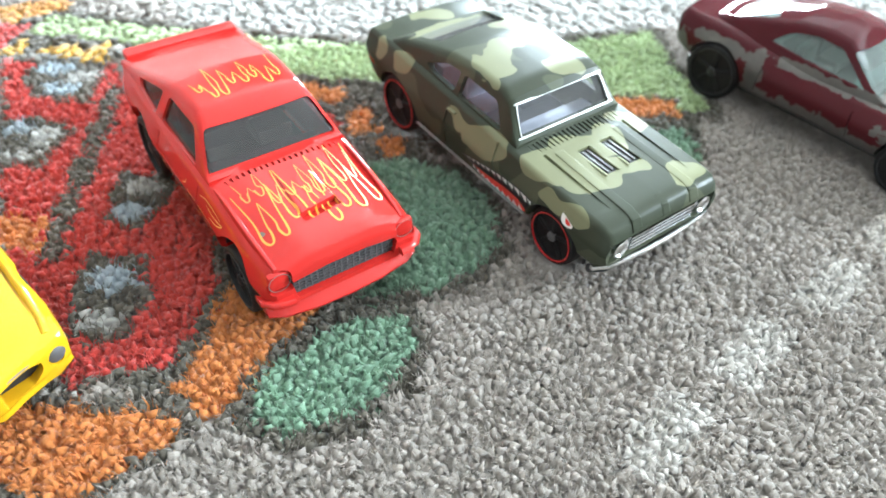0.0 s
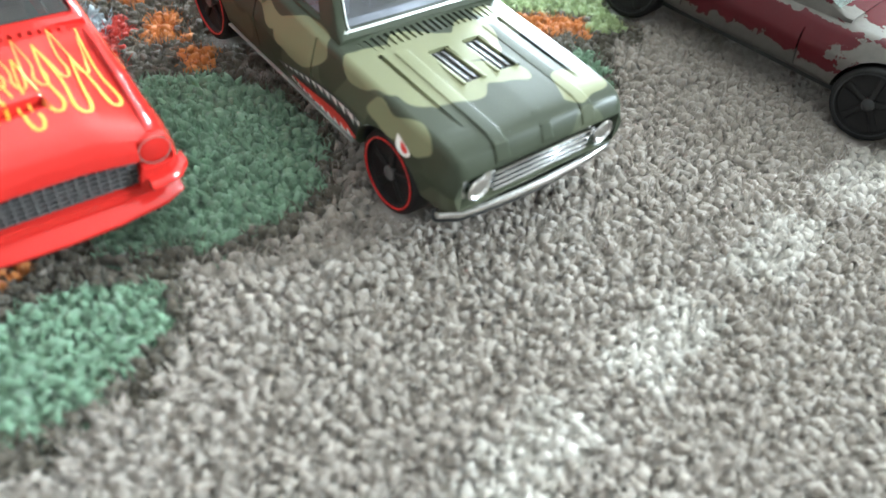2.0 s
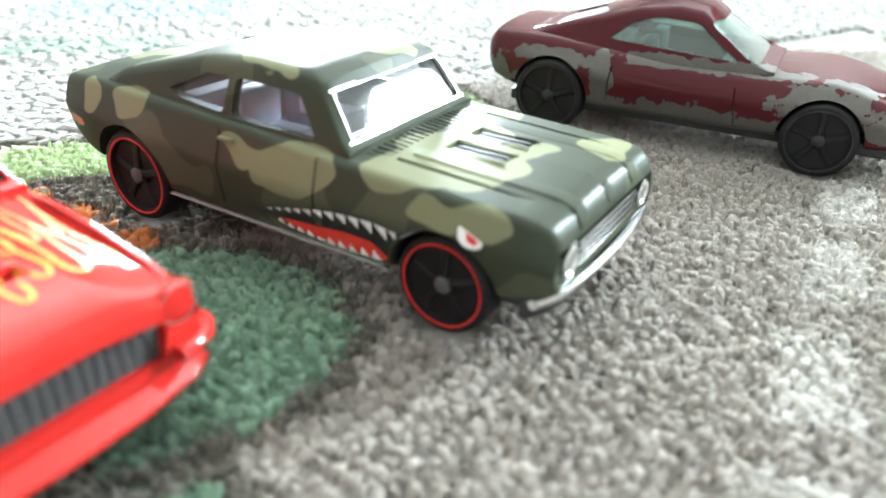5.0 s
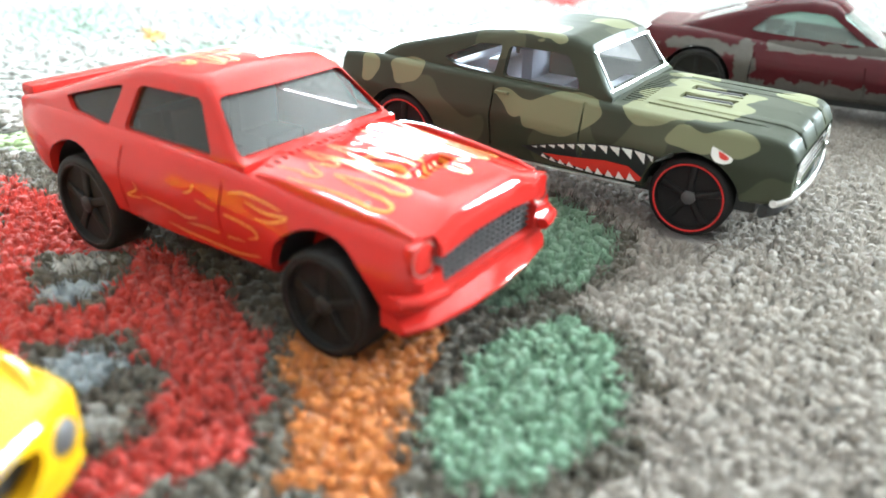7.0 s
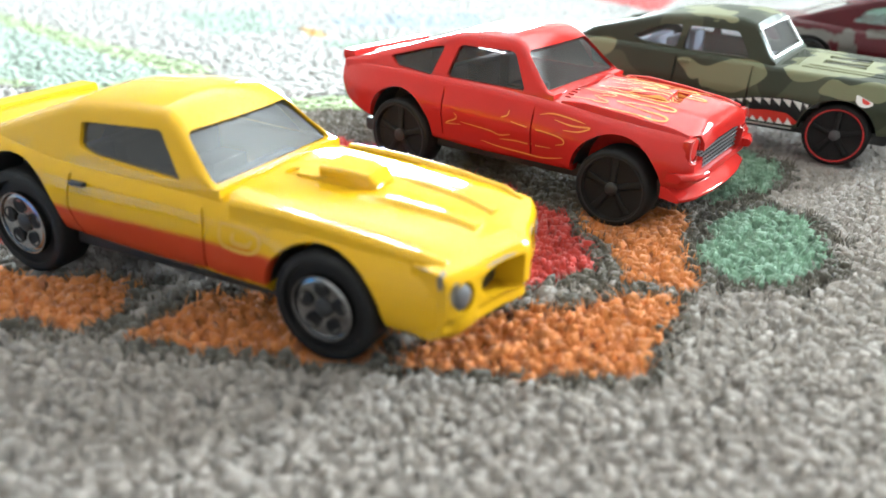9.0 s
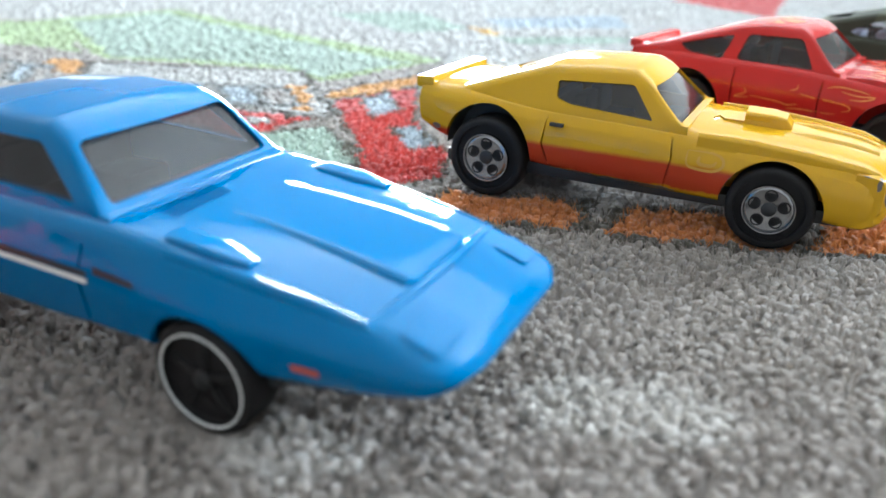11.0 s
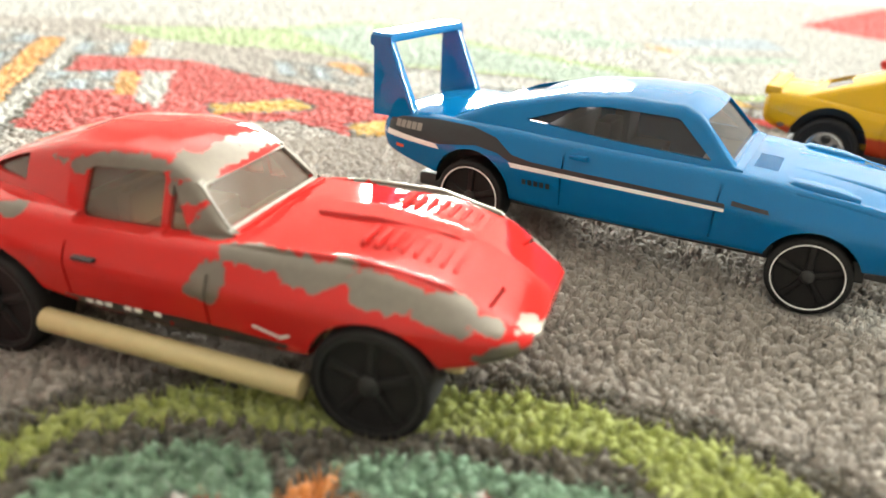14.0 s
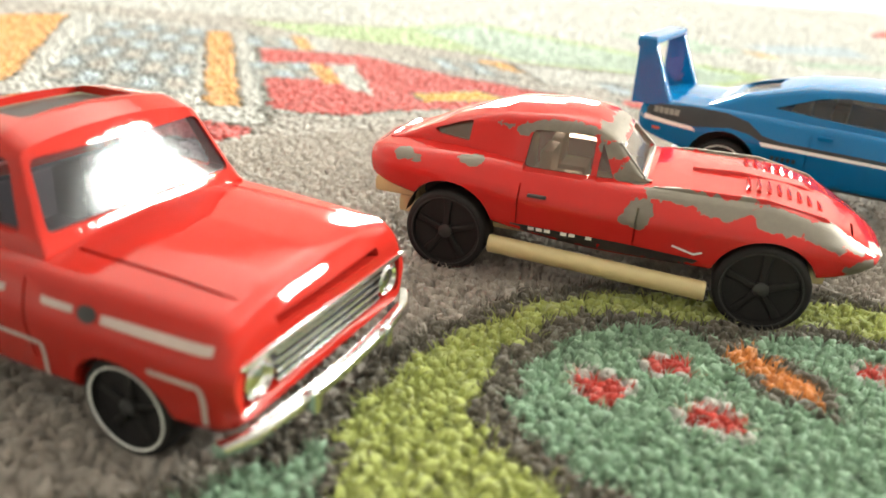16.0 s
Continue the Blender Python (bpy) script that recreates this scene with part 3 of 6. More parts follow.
def print_on(body_tree, outline, face, lift=0.008, cells=0.12):
    """A printed patch laid on the body: outline in (x, z) for the flanks, in (x, y) for the top."""
    bm = bmesh.new()
    verts = [bm.verts.new((a, b, 0)) for a, b in outline]
    bm.faces.new(verts)
    bmesh.ops.triangulate(bm, faces=bm.faces)
    for _ in range(3):
        long = [e for e in bm.edges if e.calc_length() > cells]
        if not long:
            break
        bmesh.ops.subdivide_edges(bm, edges=long, cuts=1)
        bmesh.ops.triangulate(bm, faces=bm.faces)
    lay(bm, body_tree, face, lift)
    return bm


def lay(bm, tree, face, lift):
    for v in bm.verts:
        a, b = v.co.x, v.co.y
        if face == "top":
            start, way = Vector((a, b, 6)), Vector((0, 0, -1))
        elif face == "front":
            start, way = Vector((8, a, b)), Vector((-1, 0, 0))
        else:
            s = -1 if face == "right" else 1
            start, way = Vector((a, s * 4, b)), Vector((0, -s, 0))
        hit, _, _, _ = tree.ray_cast(start, way)
        v.co = (hit - way * lift) if hit is not None else start + way * 3


def ribbon(points, width, smooth=4, ends=0.35):
    """A strip of that width along a path, rounded, flat in its plane."""
    pts = [Vector((*p, 0)) for p in points]
    dense = []
    for i in range(len(pts) - 1):
        p0, p1, p2, p3 = pts[max(i - 1, 0)], pts[i], pts[i + 1], pts[min(i + 2, len(pts) - 1)]
        for k in range(smooth):
            u = k / smooth
            dense.append(0.5 * ((2 * p1) + (p2 - p0) * u + (2 * p0 - 5 * p1 + 4 * p2 - p3) * u * u + (3 * p1 - p0 - 3 * p2 + p3) * u**3))
    dense.append(pts[-1])
    bm = bmesh.new()
    last = None
    n = len(dense)
    for i, p in enumerate(dense):
        d = (dense[min(i + 1, n - 1)] - dense[max(i - 1, 0)]).normalized()
        side = Vector((-d.y, d.x, 0)) * width / 2 * (ends + (1 - ends) * min(1.0, 4 * min(i, n - 1 - i) / n))
        pair = (bm.verts.new(p + side), bm.verts.new(p - side))
        if last:
            bm.faces.new((last[0], pair[0], pair[1], last[1]))
        last = pair
    return bm


def join(bms):
    out = bmesh.new()
    for bm in bms:
        me = bpy.data.meshes.new("temp")
        bm.to_mesh(me)
        bm.free()
        out.from_mesh(me)
        bpy.data.meshes.remove(me)
    return out


def tree_of(bm):
    return BVHTree.FromBMesh(bm)


def trim(ob, top, outline, width, mat, label):
    """A narrow bead round the windscreen opening, on the slope of the cabin's front."""
    c = Vector((sum(p[0] for p in outline) / len(outline), sum(p[1] for p in outline) / len(outline)))
    grown = [tuple(Vector(p) + (Vector(p) - c).normalized() * width * 0.45) for p in outline]
    pts = rounded(grown, 0.08)
    bm = ribbon(pts + [pts[0]], width, 2)
    front = sorted(top[-3:], key=lambda p: p[1])
    zs, xs = [p[1] for p in front], [p[0] for p in front]
    for v in bm.verts:
        y, z = v.co.x, v.co.y
        v.co = (float(np.interp(z, zs, xs)) + 0.018, y, z)
    made = bmesh.ops.extrude_face_region(bm, geom=list(bm.faces))
    bmesh.ops.translate(bm, vec=(-0.04, 0, -0.02), verts=[g for g in made["geom"] if isinstance(g, bmesh.types.BMVert)])
    return part("window_trim", bm, mat, ob, label)


# ---- the room ----
def slab(name, x0, x1, y0, y1, z0, z1, mat, label):
    bm = bmesh.new()
    box(bm, x0, x1, y0, y1, z0, z1)
    ob = part(name, bm, mat, None, label, scale=1.0)
    return tagged(ob, kind="structure")


slab("floor", -3.0, 3.0, -2.4, 3.5, -0.12, -0.012, M_FLOOR, "plain beige floor under the play rug")
slab("ceiling", -3.0, 3.0, -2.4, 3.5, 2.4, 2.5, M_CEIL, "plain white ceiling")
slab("wall_west", -3.1, -3.0, -2.4, 3.5, -0.12, 2.5, M_WALL, "plain warm grey painted wall")
slab("wall_south", -3.1, 3.12, -2.5, -2.4, -0.12, 2.5, M_WALL, "plain warm grey painted wall")


def pierced(name, x0, x1, y0, y1, hole, label):
    bm = carve(shape(box, x0, x1, y0, y1, -0.12, 2.5), [shape(box, *hole)])
    return tagged(part(name, bm, M_WALL, None, label, scale=1.0), kind="structure")


pierced("wall_north", -3.1, 3.12, 3.5, 3.62, (WIN["x0"], WIN["x1"], 3.3, 3.8, WIN["z0"], WIN["z1"]), "warm grey wall with a wide window opening")
pierced("wall_east", 3.0, 3.12, -2.4, 3.5, (2.8, 3.3, EAST["y0"], EAST["y1"], EAST["z0"], EAST["z1"]), "warm grey wall with a window opening")


def window(name, lo, hi, z0, z1, face, along, label):
    """A plain frame, set in the opening."""
    bm = bmesh.new()
    t = 0.05
    for a0, a1, b0, b1 in ((lo, lo + t, z0, z1), (hi - t, hi, z0, z1), (lo + t, hi - t, z0, z0 + t), (lo + t, hi - t, z1 - t, z1)):
        if along == "x":
            box(bm, a0, a1, face + 0.003, face + 0.045, b0, b1)
        else:
            box(bm, face + 0.003, face + 0.045, a0, a1, b0, b1)
    return tagged(part(name, bm, M_FRAME, None, label, scale=1.0), kind="structure")


window("window_1", WIN["x0"], WIN["x1"], WIN["z0"], WIN["z1"], 3.5, "x", "plain white window frame")
window("window_2", EAST["y0"], EAST["y1"], EAST["z0"], EAST["z1"], 3.0, "y", "plain white window frame")

# ---- the play rug ----
GREY, WHITE, PALE, TEAL, ORANGE, RED, DARK, BLUE, YELLOW, LIME, STONE, MINT, SLATE, HAZY_ORANGE = range(14)
# the last yarn is orange for far stripes, with haze mixed into its colour
YARNS = [yarn("grey_yarn", (0.437, 0.386, 0.338)), yarn("white_yarn", (0.64, 0.595, 0.54)), yarn("pale_green_yarn", (0.44, 0.54, 0.27)), yarn("green_yarn", (0.25, 0.385, 0.26)),
         yarn("orange_yarn", (0.68, 0.25, 0.065)), yarn("red_yarn", (0.60, 0.06, 0.045)), yarn("dark_yarn", (0.145, 0.125, 0.095)), yarn("blue_grey_yarn", (0.44, 0.50, 0.54)),
         yarn("yellow_yarn", (0.72, 0.42, 0.07)), yarn("lime_yarn", (0.43, 0.47, 0.14)), yarn("light_stone_yarn", (0.55, 0.53, 0.49)), yarn("mint_yarn", (0.43, 0.52, 0.42)),
         yarn("slate_yarn", (0.27, 0.27, 0.25)), yarn("hazy_orange_yarn", (0.72, 0.36, 0.09))]

# Woven areas in centimetres, the later ones on top: colour, width of the dark outline, corners.
WEAVE, SPOTS = [], []


def woven(colour, edge, *corners):
    WEAVE.append((colour, edge, corners))


def spot(colour, x, y, radius, stretch=1.0, turn=0):
    """A small round motif, stretched along its turned axis."""
    SPOTS.append((colour, x, y, radius, stretch, turn))


# far field and the green verge
woven(STONE, 0, (-60, 9), (-33, 11.5), (-26, 9.7), (-20, 6.5), (-16, 3.6), (-13, 4.5), (-8, 6.8), (-6, 8.4), (3, 13), (20, 20), (20, 60), (-60, 60))
woven(PALE, 0, (-33.8, 11.3), (-30.4, 15.4), (-23.3, 9.4), (-18.5, 6.0), (-21.3, 2.5), (-22.7, 3.9), (-28, 4.4))
woven(MINT, 0, (-32.7, 11.0), (-30.4, 14.2), (-23.5, 8.4), (-19.5, 5.4), (-21.5, 3.0), (-22.7, 4.4), (-28, 4.9))
woven(MINT, 0, (-24.2, 15.6), (-20.7, 17.0), (-18.2, 12.4), (-20.4, 11.0))
woven(BLUE, 0, (-17.8, 15.3), (-12.2, 17.8), (-12.2, 14.0), (-16.9, 13.0))
woven(MINT, 0, (-17.2, 10.6), (-12.4, 11.6), (-13.0, 10.1), (-16.3, 9.3))
woven(YELLOW, 0, (-18.4, 13.0), (-17.6, 12.7), (-17.1, 11.4), (-17.5, 11.2))
woven(PALE, 0.16, (-20.3, 2.4), (-16, 3.4), (-12.9, 4.3), (-9.9, 5.5), (-8.1, 6.6), (-6.2, 8.2), (-5.3, 6.6), (-4.4, 5.6), (-4.4, 5.0), (-7.2, 4.5), (-9.3, 3.7), (-13.6, 2.4), (-16.8, 2.2), (-19.2, 1.4))
woven(DARK, 0, (-19.2, 1.5), (-13.6, 2.4), (-7.2, 4.5), (-4.6, 4.9), (-4.2, 3.5), (-5.2, 2.9), (-7.0, 3.0), (-9.4, 1.2), (-8.0, -1.2), (-10.6, -5.0), (-13, -5), (-18.5, 0.6))
# flower patches between the cars
woven(ORANGE, 0.08, (-6.8, 4.7), (-5.2, 5.4), (-4.9, 4.8), (-6.3, 4.1))
woven(ORANGE, 0.08, (-6.3, 3.8), (-5.9, 4.1), (-5.5, 3.6), (-5.9, 3.2))
woven(TEAL, 0.1, (-5.6, 4.1), (-4.8, 4.5), (-4.3, 3.6), (-4.6, 3.2), (-5.2, 2.9))
woven(ORANGE, 0.06, (-13.5, 2.3), (-11.6, 2.8), (-11.2, 2.3), (-12.6, 1.8))
woven(ORANGE, 0.06, (-11.2, 2.0), (-10.7, 2.4), (-10.2, 1.8), (-10.7, 1.4))
woven(ORANGE, 0.06, (-10.2, 1.5), (-9.8, 1.8), (-9.3, 1.3), (-9.8, 0.9))
woven(BLUE, 0.06, (-12.4, 1.6), (-11.7, 1.9), (-11.2, 1.3), (-11.8, 0.9))
woven(TEAL, 0.14, (-10.5, 0.7), (-9.6, 1.2), (-8.5, 1.4), (-7.4, 0.6), (-7.0, -0.3), (-7.2, -1.1), (-7.8, -1.8), (-8.7, -2.3), (-9.3, -1.9), (-9.6, -0.6))
woven(TEAL, 0.16, (-9.0, -3.0), (-8.6, -2.4), (-7.9, -2.05), (-7.45, -2.6), (-7.45, -3.5), (-7.8, -4.3), (-8.4, -4.8), (-9.2, -4.8), (-9.3, -4.0))
woven(ORANGE, 0.08, (-10.9, -2.6), (-9.6, -2.4), (-9.1, -2.6), (-9.3, -3.6), (-9.45, -4.9), (-10.3, -4.8), (-10.45, -3.7))
woven(RED, 0.1, (-18.5, 0.7), (-16.3, 1.6), (-14.6, 0.6), (-11.6, -1.6), (-10.9, -2.5), (-10.45, -3.9), (-10.6, -4.6), (-11.6, -5.2), (-12.8, -4.9), (-13.5, -4.4), (-15.1, -2.8))
# the red house and the blocks beside it
woven(RED, 0.0, (-11.2, 1.9), (-10.3, 0.2), (-10.9, 0.2), (-11.5, 1.7))
woven(DARK, 0.0, (-15.9, 0.9), (-15.5, 0.9), (-13.2, -3.5), (-13.6, -3.6))
woven(DARK, 0.0, (-17.6, 0.3), (-17.8, 1.1), (-16.4, 1.4), (-15.8, 0.3), (-16.1, -0.05), (-16.9, -0.15))
woven(DARK, 0.0, (-17.1, -1.1), (-16.6, -0.75), (-15.8, -0.5), (-15.35, -0.7), (-15.15, -1.8), (-16.0, -2.1))
woven(DARK, 0.0, (-13.9, -1.3), (-12.95, -1.05), (-12.6, -1.5), (-12.65, -2.35), (-13.3, -2.45))
woven(DARK, 0.0, (-13.1, -3.1), (-12.0, -2.85), (-11.55, -3.4), (-11.4, -4.3), (-11.8, -4.7), (-12.15, -4.5))
woven(ORANGE, 0.0, (-14.9, -3.0), (-14.2, -2.75), (-13.8, -3.4), (-14.4, -3.6))
woven(YELLOW, 0.0, (-19.1, 1.3), (-18.6, 1.55), (-18.15, 1.05), (-18.6, 0.7))
woven(YELLOW, 0.0, (-18.3, 1.4), (-16.8, 2.1), (-16.45, 1.55), (-17.9, 1.15))
woven(ORANGE, 0.1, (-12.7, -6.7), (-12.2, -5.6), (-11.2, -5.4), (-10.5, -5.05), (-9.65, -5.0), (-10.3, -6.7), (-11.5, -6.8))
woven(RED, 0.06, (-20.7, 0.8), (-18.9, 2.4), (-18.5, -1.0), (-17.6, -3.4), (-17.8, -4.5), (-18.8, -5.3), (-19.35, -3.0))
woven(BLUE, 0.07, (-20.0, 0.9), (-19.5, 1.6), (-19.0, -0.1), (-19.5, -0.7))
woven(BLUE, 0.07, (-18.95, -1.6), (-18.55, -1.3), (-17.9, -2.7), (-18.4, -3.0))
woven(MINT, 0.1, (-22.0, -4.6), (-21.6, -2.4), (-20.3, -1.7), (-19.4, -3.2), (-18.8, -5.2), (-20.4, -5.0))
woven(ORANGE, 0.14, (-18.0, -5.7), (-17.5, -4.9), (-15.4, -5.2), (-15.6, -6.4), (-17.0, -6.3))
woven(ORANGE, 0.14, (-15.4, -6.5), (-14.9, -5.3), (-13.3, -5.4), (-12.6, -5.6), (-12.8, -6.7), (-14.0, -6.65))
woven(STONE, 0.14, (-28.0, 3.9), (-22.1, 3.6), (-20.3, -0.6), (-20.4, -1.1), (-24.6, 0.6), (-26.8, 0.6))
woven(RED, 0.06, (-24.8, -1.0), (-22.6, -0.6), (-20.6, -1.0), (-21.7, -2.9), (-22.7, -2.1), (-24.2, -1.9))
woven(YELLOW, 0.06, (-23.5, -2.7), (-22.6, -2.1), (-21.8, -3.4), (-22.4, -3.9))
woven(HAZY_ORANGE, 0.06, (-20.95, 1.35), (-19.1, 3.7), (-18.7, 2.8), (-20.5, 0.6))
woven(HAZY_ORANGE, 0, (-22.05, 1.9), (-21.6, 1.9), (-20.8, -0.45), (-21.25, -0.4))
woven(STONE, 0.05, (-22.15, -1.15), (-21.6, -1.15), (-21.3, -1.7), (-21.8, -1.7))
woven(RED, 0.08, (-37.2, 2.5), (-34.8, 2.9), (-33.1, 2.8), (-29.8, 0.6), (-25.8, -1.1), (-25.5, -4.0), (-26.4, -4.6), (-28.0, -3.6), (-30.3, -4.8), (-31.6, -5.9), (-33.6, -6.0))
# houses farther off
woven(HAZY_ORANGE, 0, (-34.45, 0.55), (-33.85, 0.55), (-32.5, -2.3), (-33.1, -2.2))
woven(STONE, 0, (-33.85, 0.75), (-33.0, 0.9), (-31.4, -3.2), (-32.2, -2.9))
woven(STONE, 0, (-38.6, 5.3), (-35.4, 6.2), (-34.2, 3.0), (-37.3, 2.7))
woven(HAZY_ORANGE, 0, (-36.9, 6.0), (-36.4, 6.1), (-35.0, 3.0), (-35.6, 3.1))
woven(HAZY_ORANGE, 0.05, (-29.5, 4.3), (-28.2, 4.0), (-27.5, 2.2), (-28.7, 2.7))
woven(YELLOW, 0.06, (-30.4, -2.6), (-28.7, -1.4), (-27.9, -2.1), (-28.2, -2.7), (-30.0, -3.5))
woven(YELLOW, 0.06, (-26.8, -3.5), (-25.9, -2.9), (-25.5, -4.2), (-26.3, -4.5))
woven(RED, 0.08, (-34.6, -6.4), (-32.8, -8.1), (-33.3, -9.0), (-38.0, -9.2), (-42.0, -8.6), (-40.0, -7.2))
woven(STONE, 0.14, (-40.0, -7.0), (-48.0, 8.0), (-38.5, 6.2), (-32.8, -7.3), (-33.6, -7.6))
woven(HAZY_ORANGE, 0.08, (-40.1, 5.4), (-39.3, 6.0), (-34.0, -5.9), (-34.9, -6.2))
woven(HAZY_ORANGE, 0.08, (-49.0, 5.0), (-46.8, 7.0), (-40.6, -5.2), (-40.6, -6.6))
woven(PALE, 0, (-40.0, 9.0), (-36.0, 6.6), (-31.0, 6.0), (-29, 5.1), (-33, 11.3))
woven(RED, 0, (-8.6, 25), (4, 44), (-5.5, 18.5))
woven(LIME, 0.22, (-29.0, -18.8), (-28.4, -17.5), (-28.1, -16.4), (-27.6, -15.6), (-26.6, -14.4), (-25.5, -13.8), (-24.4, -13.7), (-23.3, -13.45), (-22.2, -13.4), (-20.7, -13.8), (-19.6, -14.6), (-19.4, -17), (-21.5, -24), (-29, -24))
woven(TEAL, 0.24, (-24.4, -14.7), (-25.5, -14.7), (-26.2, -15.1), (-26.8, -16.1), (-26.95, -17.0), (-26.6, -17.6), (-25.8, -18.2), (-24, -18.6), (-21.8, -17.4), (-20.9, -15.6), (-21.6, -14.6), (-23.2, -14.5))
# the round meadow
woven(TEAL, 0.14, (-30.6, -21), (-30.0, -19.2), (-29.2, -18.7), (-28.6, -17.9), (-28.2, -18.0), (-28.2, -18.9), (-28.6, -22))
woven(ORANGE, 0.12, (-24.45, -15.1), (-24.0, -15.0), (-23.3, -15.85), (-23.45, -16.35), (-24.0, -16.1))
# dashes of the road
for dash in range(5):
    cx, cy = 0.15 - 1.03 * dash, 5.05 - 1.94 * dash
    woven(WHITE, 0, (cx - 0.62, cy - 0.66), (cx - 0.10, cy + 0.70), (cx + 0.60, cy + 0.66), (cx + 0.12, cy - 0.74))
# lights of the house windows, and blossoms
spot(BLUE, -17.15, 0.9, 0.34, 0.7, -25)
spot(STONE, -16.5, 0.92, 0.32, 0.7, -25)
spot(BLUE, -16.6, 0.35, 0.30, 0.6, -25)
spot(BLUE, -16.4, -1.05, 0.32, 0.8, -25)
spot(STONE, -15.75, -1.0, 0.33, 0.75, -25)
spot(STONE, -15.75, -1.65, 0.28, 0.6, -25)
spot(STONE, -13.3, -1.45, 0.34, 0.62, -20)
spot(BLUE, -13.05, -2.08, 0.32, 0.62, -20)
spot(BLUE, -12.3, -3.4, 0.36, 0.66, -20)
spot(STONE, -11.9, -4.1, 0.34, 0.66, -20)
spot(RED, -25.02, -15.7, 0.2, 1.0, 0)
spot(RED, -25.8, -16.35, 0.24, 1.0, 0)
spot(RED, -24.68, -16.68, 0.24, 1.0, 0)
spot(RED, -22.6, -15.4, 0.22, 1.0, 0)
spot(WHITE, -18.3, -11.2, 0.6, 0.6, 0)
spot(WHITE, -15.6, -10.4, 0.7, 0.5, 0)
# Windows woven as rows of light squares: x, y, columns, rows, across, along, colours
PANES = [(-44.6, 6.0, 5, 6, (0.84, 0.0), (0.78, -1.87)), (-25.5, 1.85, 4, 1, (0.88, 0.0), (0.95, -2.1)),
         (-36.3, 0.0, 3, 2, (0.60, 0.20), (0.62, -1.22)), (-38.4, 5.1, 3, 1, (0.60, 0.08), (1.0, -2.2)), (-31.1, 4.0, 4, 1, (0.62, -0.17), (1.1, -2.6))]


def wobble(x, y, size, much, seed):
    """A smooth random shift, the same for the same place."""
    s = np.zeros_like(x)
    rng = np.random.RandomState(seed)
    for k in range(5):
        a, p, f = rng.uniform(0, 2 * np.pi), rng.uniform(0, 2 * np.pi), rng.uniform(0.7, 2.2) / size
        s += np.sin((np.cos(a) * x + np.sin(a) * y) * f * 2 * np.pi + p)
    return s * much / 2.2


def weave_of(x, y):
    """The colour of the pile at each place."""
    xx = x + wobble(x, y, 0.9, 0.045, 3)
    yy = y + wobble(x, y, 0.9, 0.045, 4)
    out = np.zeros(len(x), int)
    for colour, edge, corners in WEAVE:
        c = np.array(corners)
        near = (xx > c[:, 0].min() - 0.6) & (xx < c[:, 0].max() + 0.6) & (yy > c[:, 1].min() - 0.6) & (yy < c[:, 1].max() + 0.6)
        px, py = xx[near], yy[near]
        inside = np.zeros(len(px), bool)
        gap = np.full(len(px), 9.0)
        for (ax, ay), (bx, by) in zip(c, np.roll(c, -1, 0)):
            cross = ((ay > py) != (by > py)) & (px < (bx - ax) * (py - ay) / (by - ay + 1e-12) + ax)
            inside ^= cross
            t = np.clip(((px - ax) * (bx - ax) + (py - ay) * (by - ay)) / ((bx - ax) ** 2 + (by - ay) ** 2 + 1e-12), 0, 1)
            gap = np.minimum(gap, np.hypot(px - ax - t * (bx - ax), py - ay - t * (by - ay)))
        idx = np.where(near)[0]
        if edge:
            out[idx[gap < 0.75 * edge]] = DARK
            out[idx[inside & (gap >= 0.75 * edge)]] = colour
        else:
            out[idx[inside]] = colour
    for x0, y0, cols, rows, across, along in PANES:
        for i in range(cols):
            for j in range(rows):
                cx, cy = x0 + i * across[0] + j * along[0] + 0.5 * (across[0] + along[0]), y0 + i * across[1] + j * along[1] + 0.5 * (across[1] + along[1])
                det = across[0] * along[1] - across[1] * along[0]
                u = ((xx - cx) * along[1] - (yy - cy) * along[0]) / det
                v = ((yy - cy) * across[0] - (xx - cx) * across[1]) / det
                ins = (np.abs(u) < 0.5) & (np.abs(v) < 0.5)
                core = (np.abs(u) < 0.33) & (np.abs(v) < 0.34)
                out[ins] = SLATE
                out[core] = BLUE if (i + j) % 2 == 0 else GREY
    for colour, cx, cy, r, flat, turn in SPOTS:
        a = radians(turn)
        u, v = (xx - cx) * math.cos(a) - (yy - cy) * math.sin(a), (xx - cx) * math.sin(a) + (yy - cy) * math.cos(a)
        out[np.hypot(u * flat, v) < r * (0.7 if flat < 1 else 1.0)] = colour
        if flat >= 1:
            ringed = (np.hypot(u, v) >= r) & (np.hypot(u, v) < r + 0.1)
            out[ringed & (out == TEAL)] = STONE
    return out


def rug_sheet():
    n_x, n_y = 200, 220
    xs, ys = np.linspace(-62, 22, n_x), np.linspace(-34, 60, n_y)
    gx, gy = np.meshgrid(xs, ys)
    co = np.stack([gx.ravel() * CM, gy.ravel() * CM, np.full(gx.size, -0.0010)], 1)
    i, j = np.meshgrid(np.arange(n_x - 1), np.arange(n_y - 1))
    a = (j * n_x + i).ravel()
    faces = np.stack([a, a + 1, a + n_x + 1, a + n_x], 1)
    me = bpy.data.meshes.new("rug")
    me.from_pydata(co.tolist(), [], faces.tolist())
    for m in YARNS:
        me.materials.append(m)
    me.polygons.foreach_set("material_index", weave_of((gx[:-1, :-1].ravel() + 0.21), gy[:-1, :-1].ravel() + 0.21).astype(np.int32))
    ob = new("rug_backing", me)
    return tagged(ob, "woven backing of the town-map play rug", "rug", kind="structure")


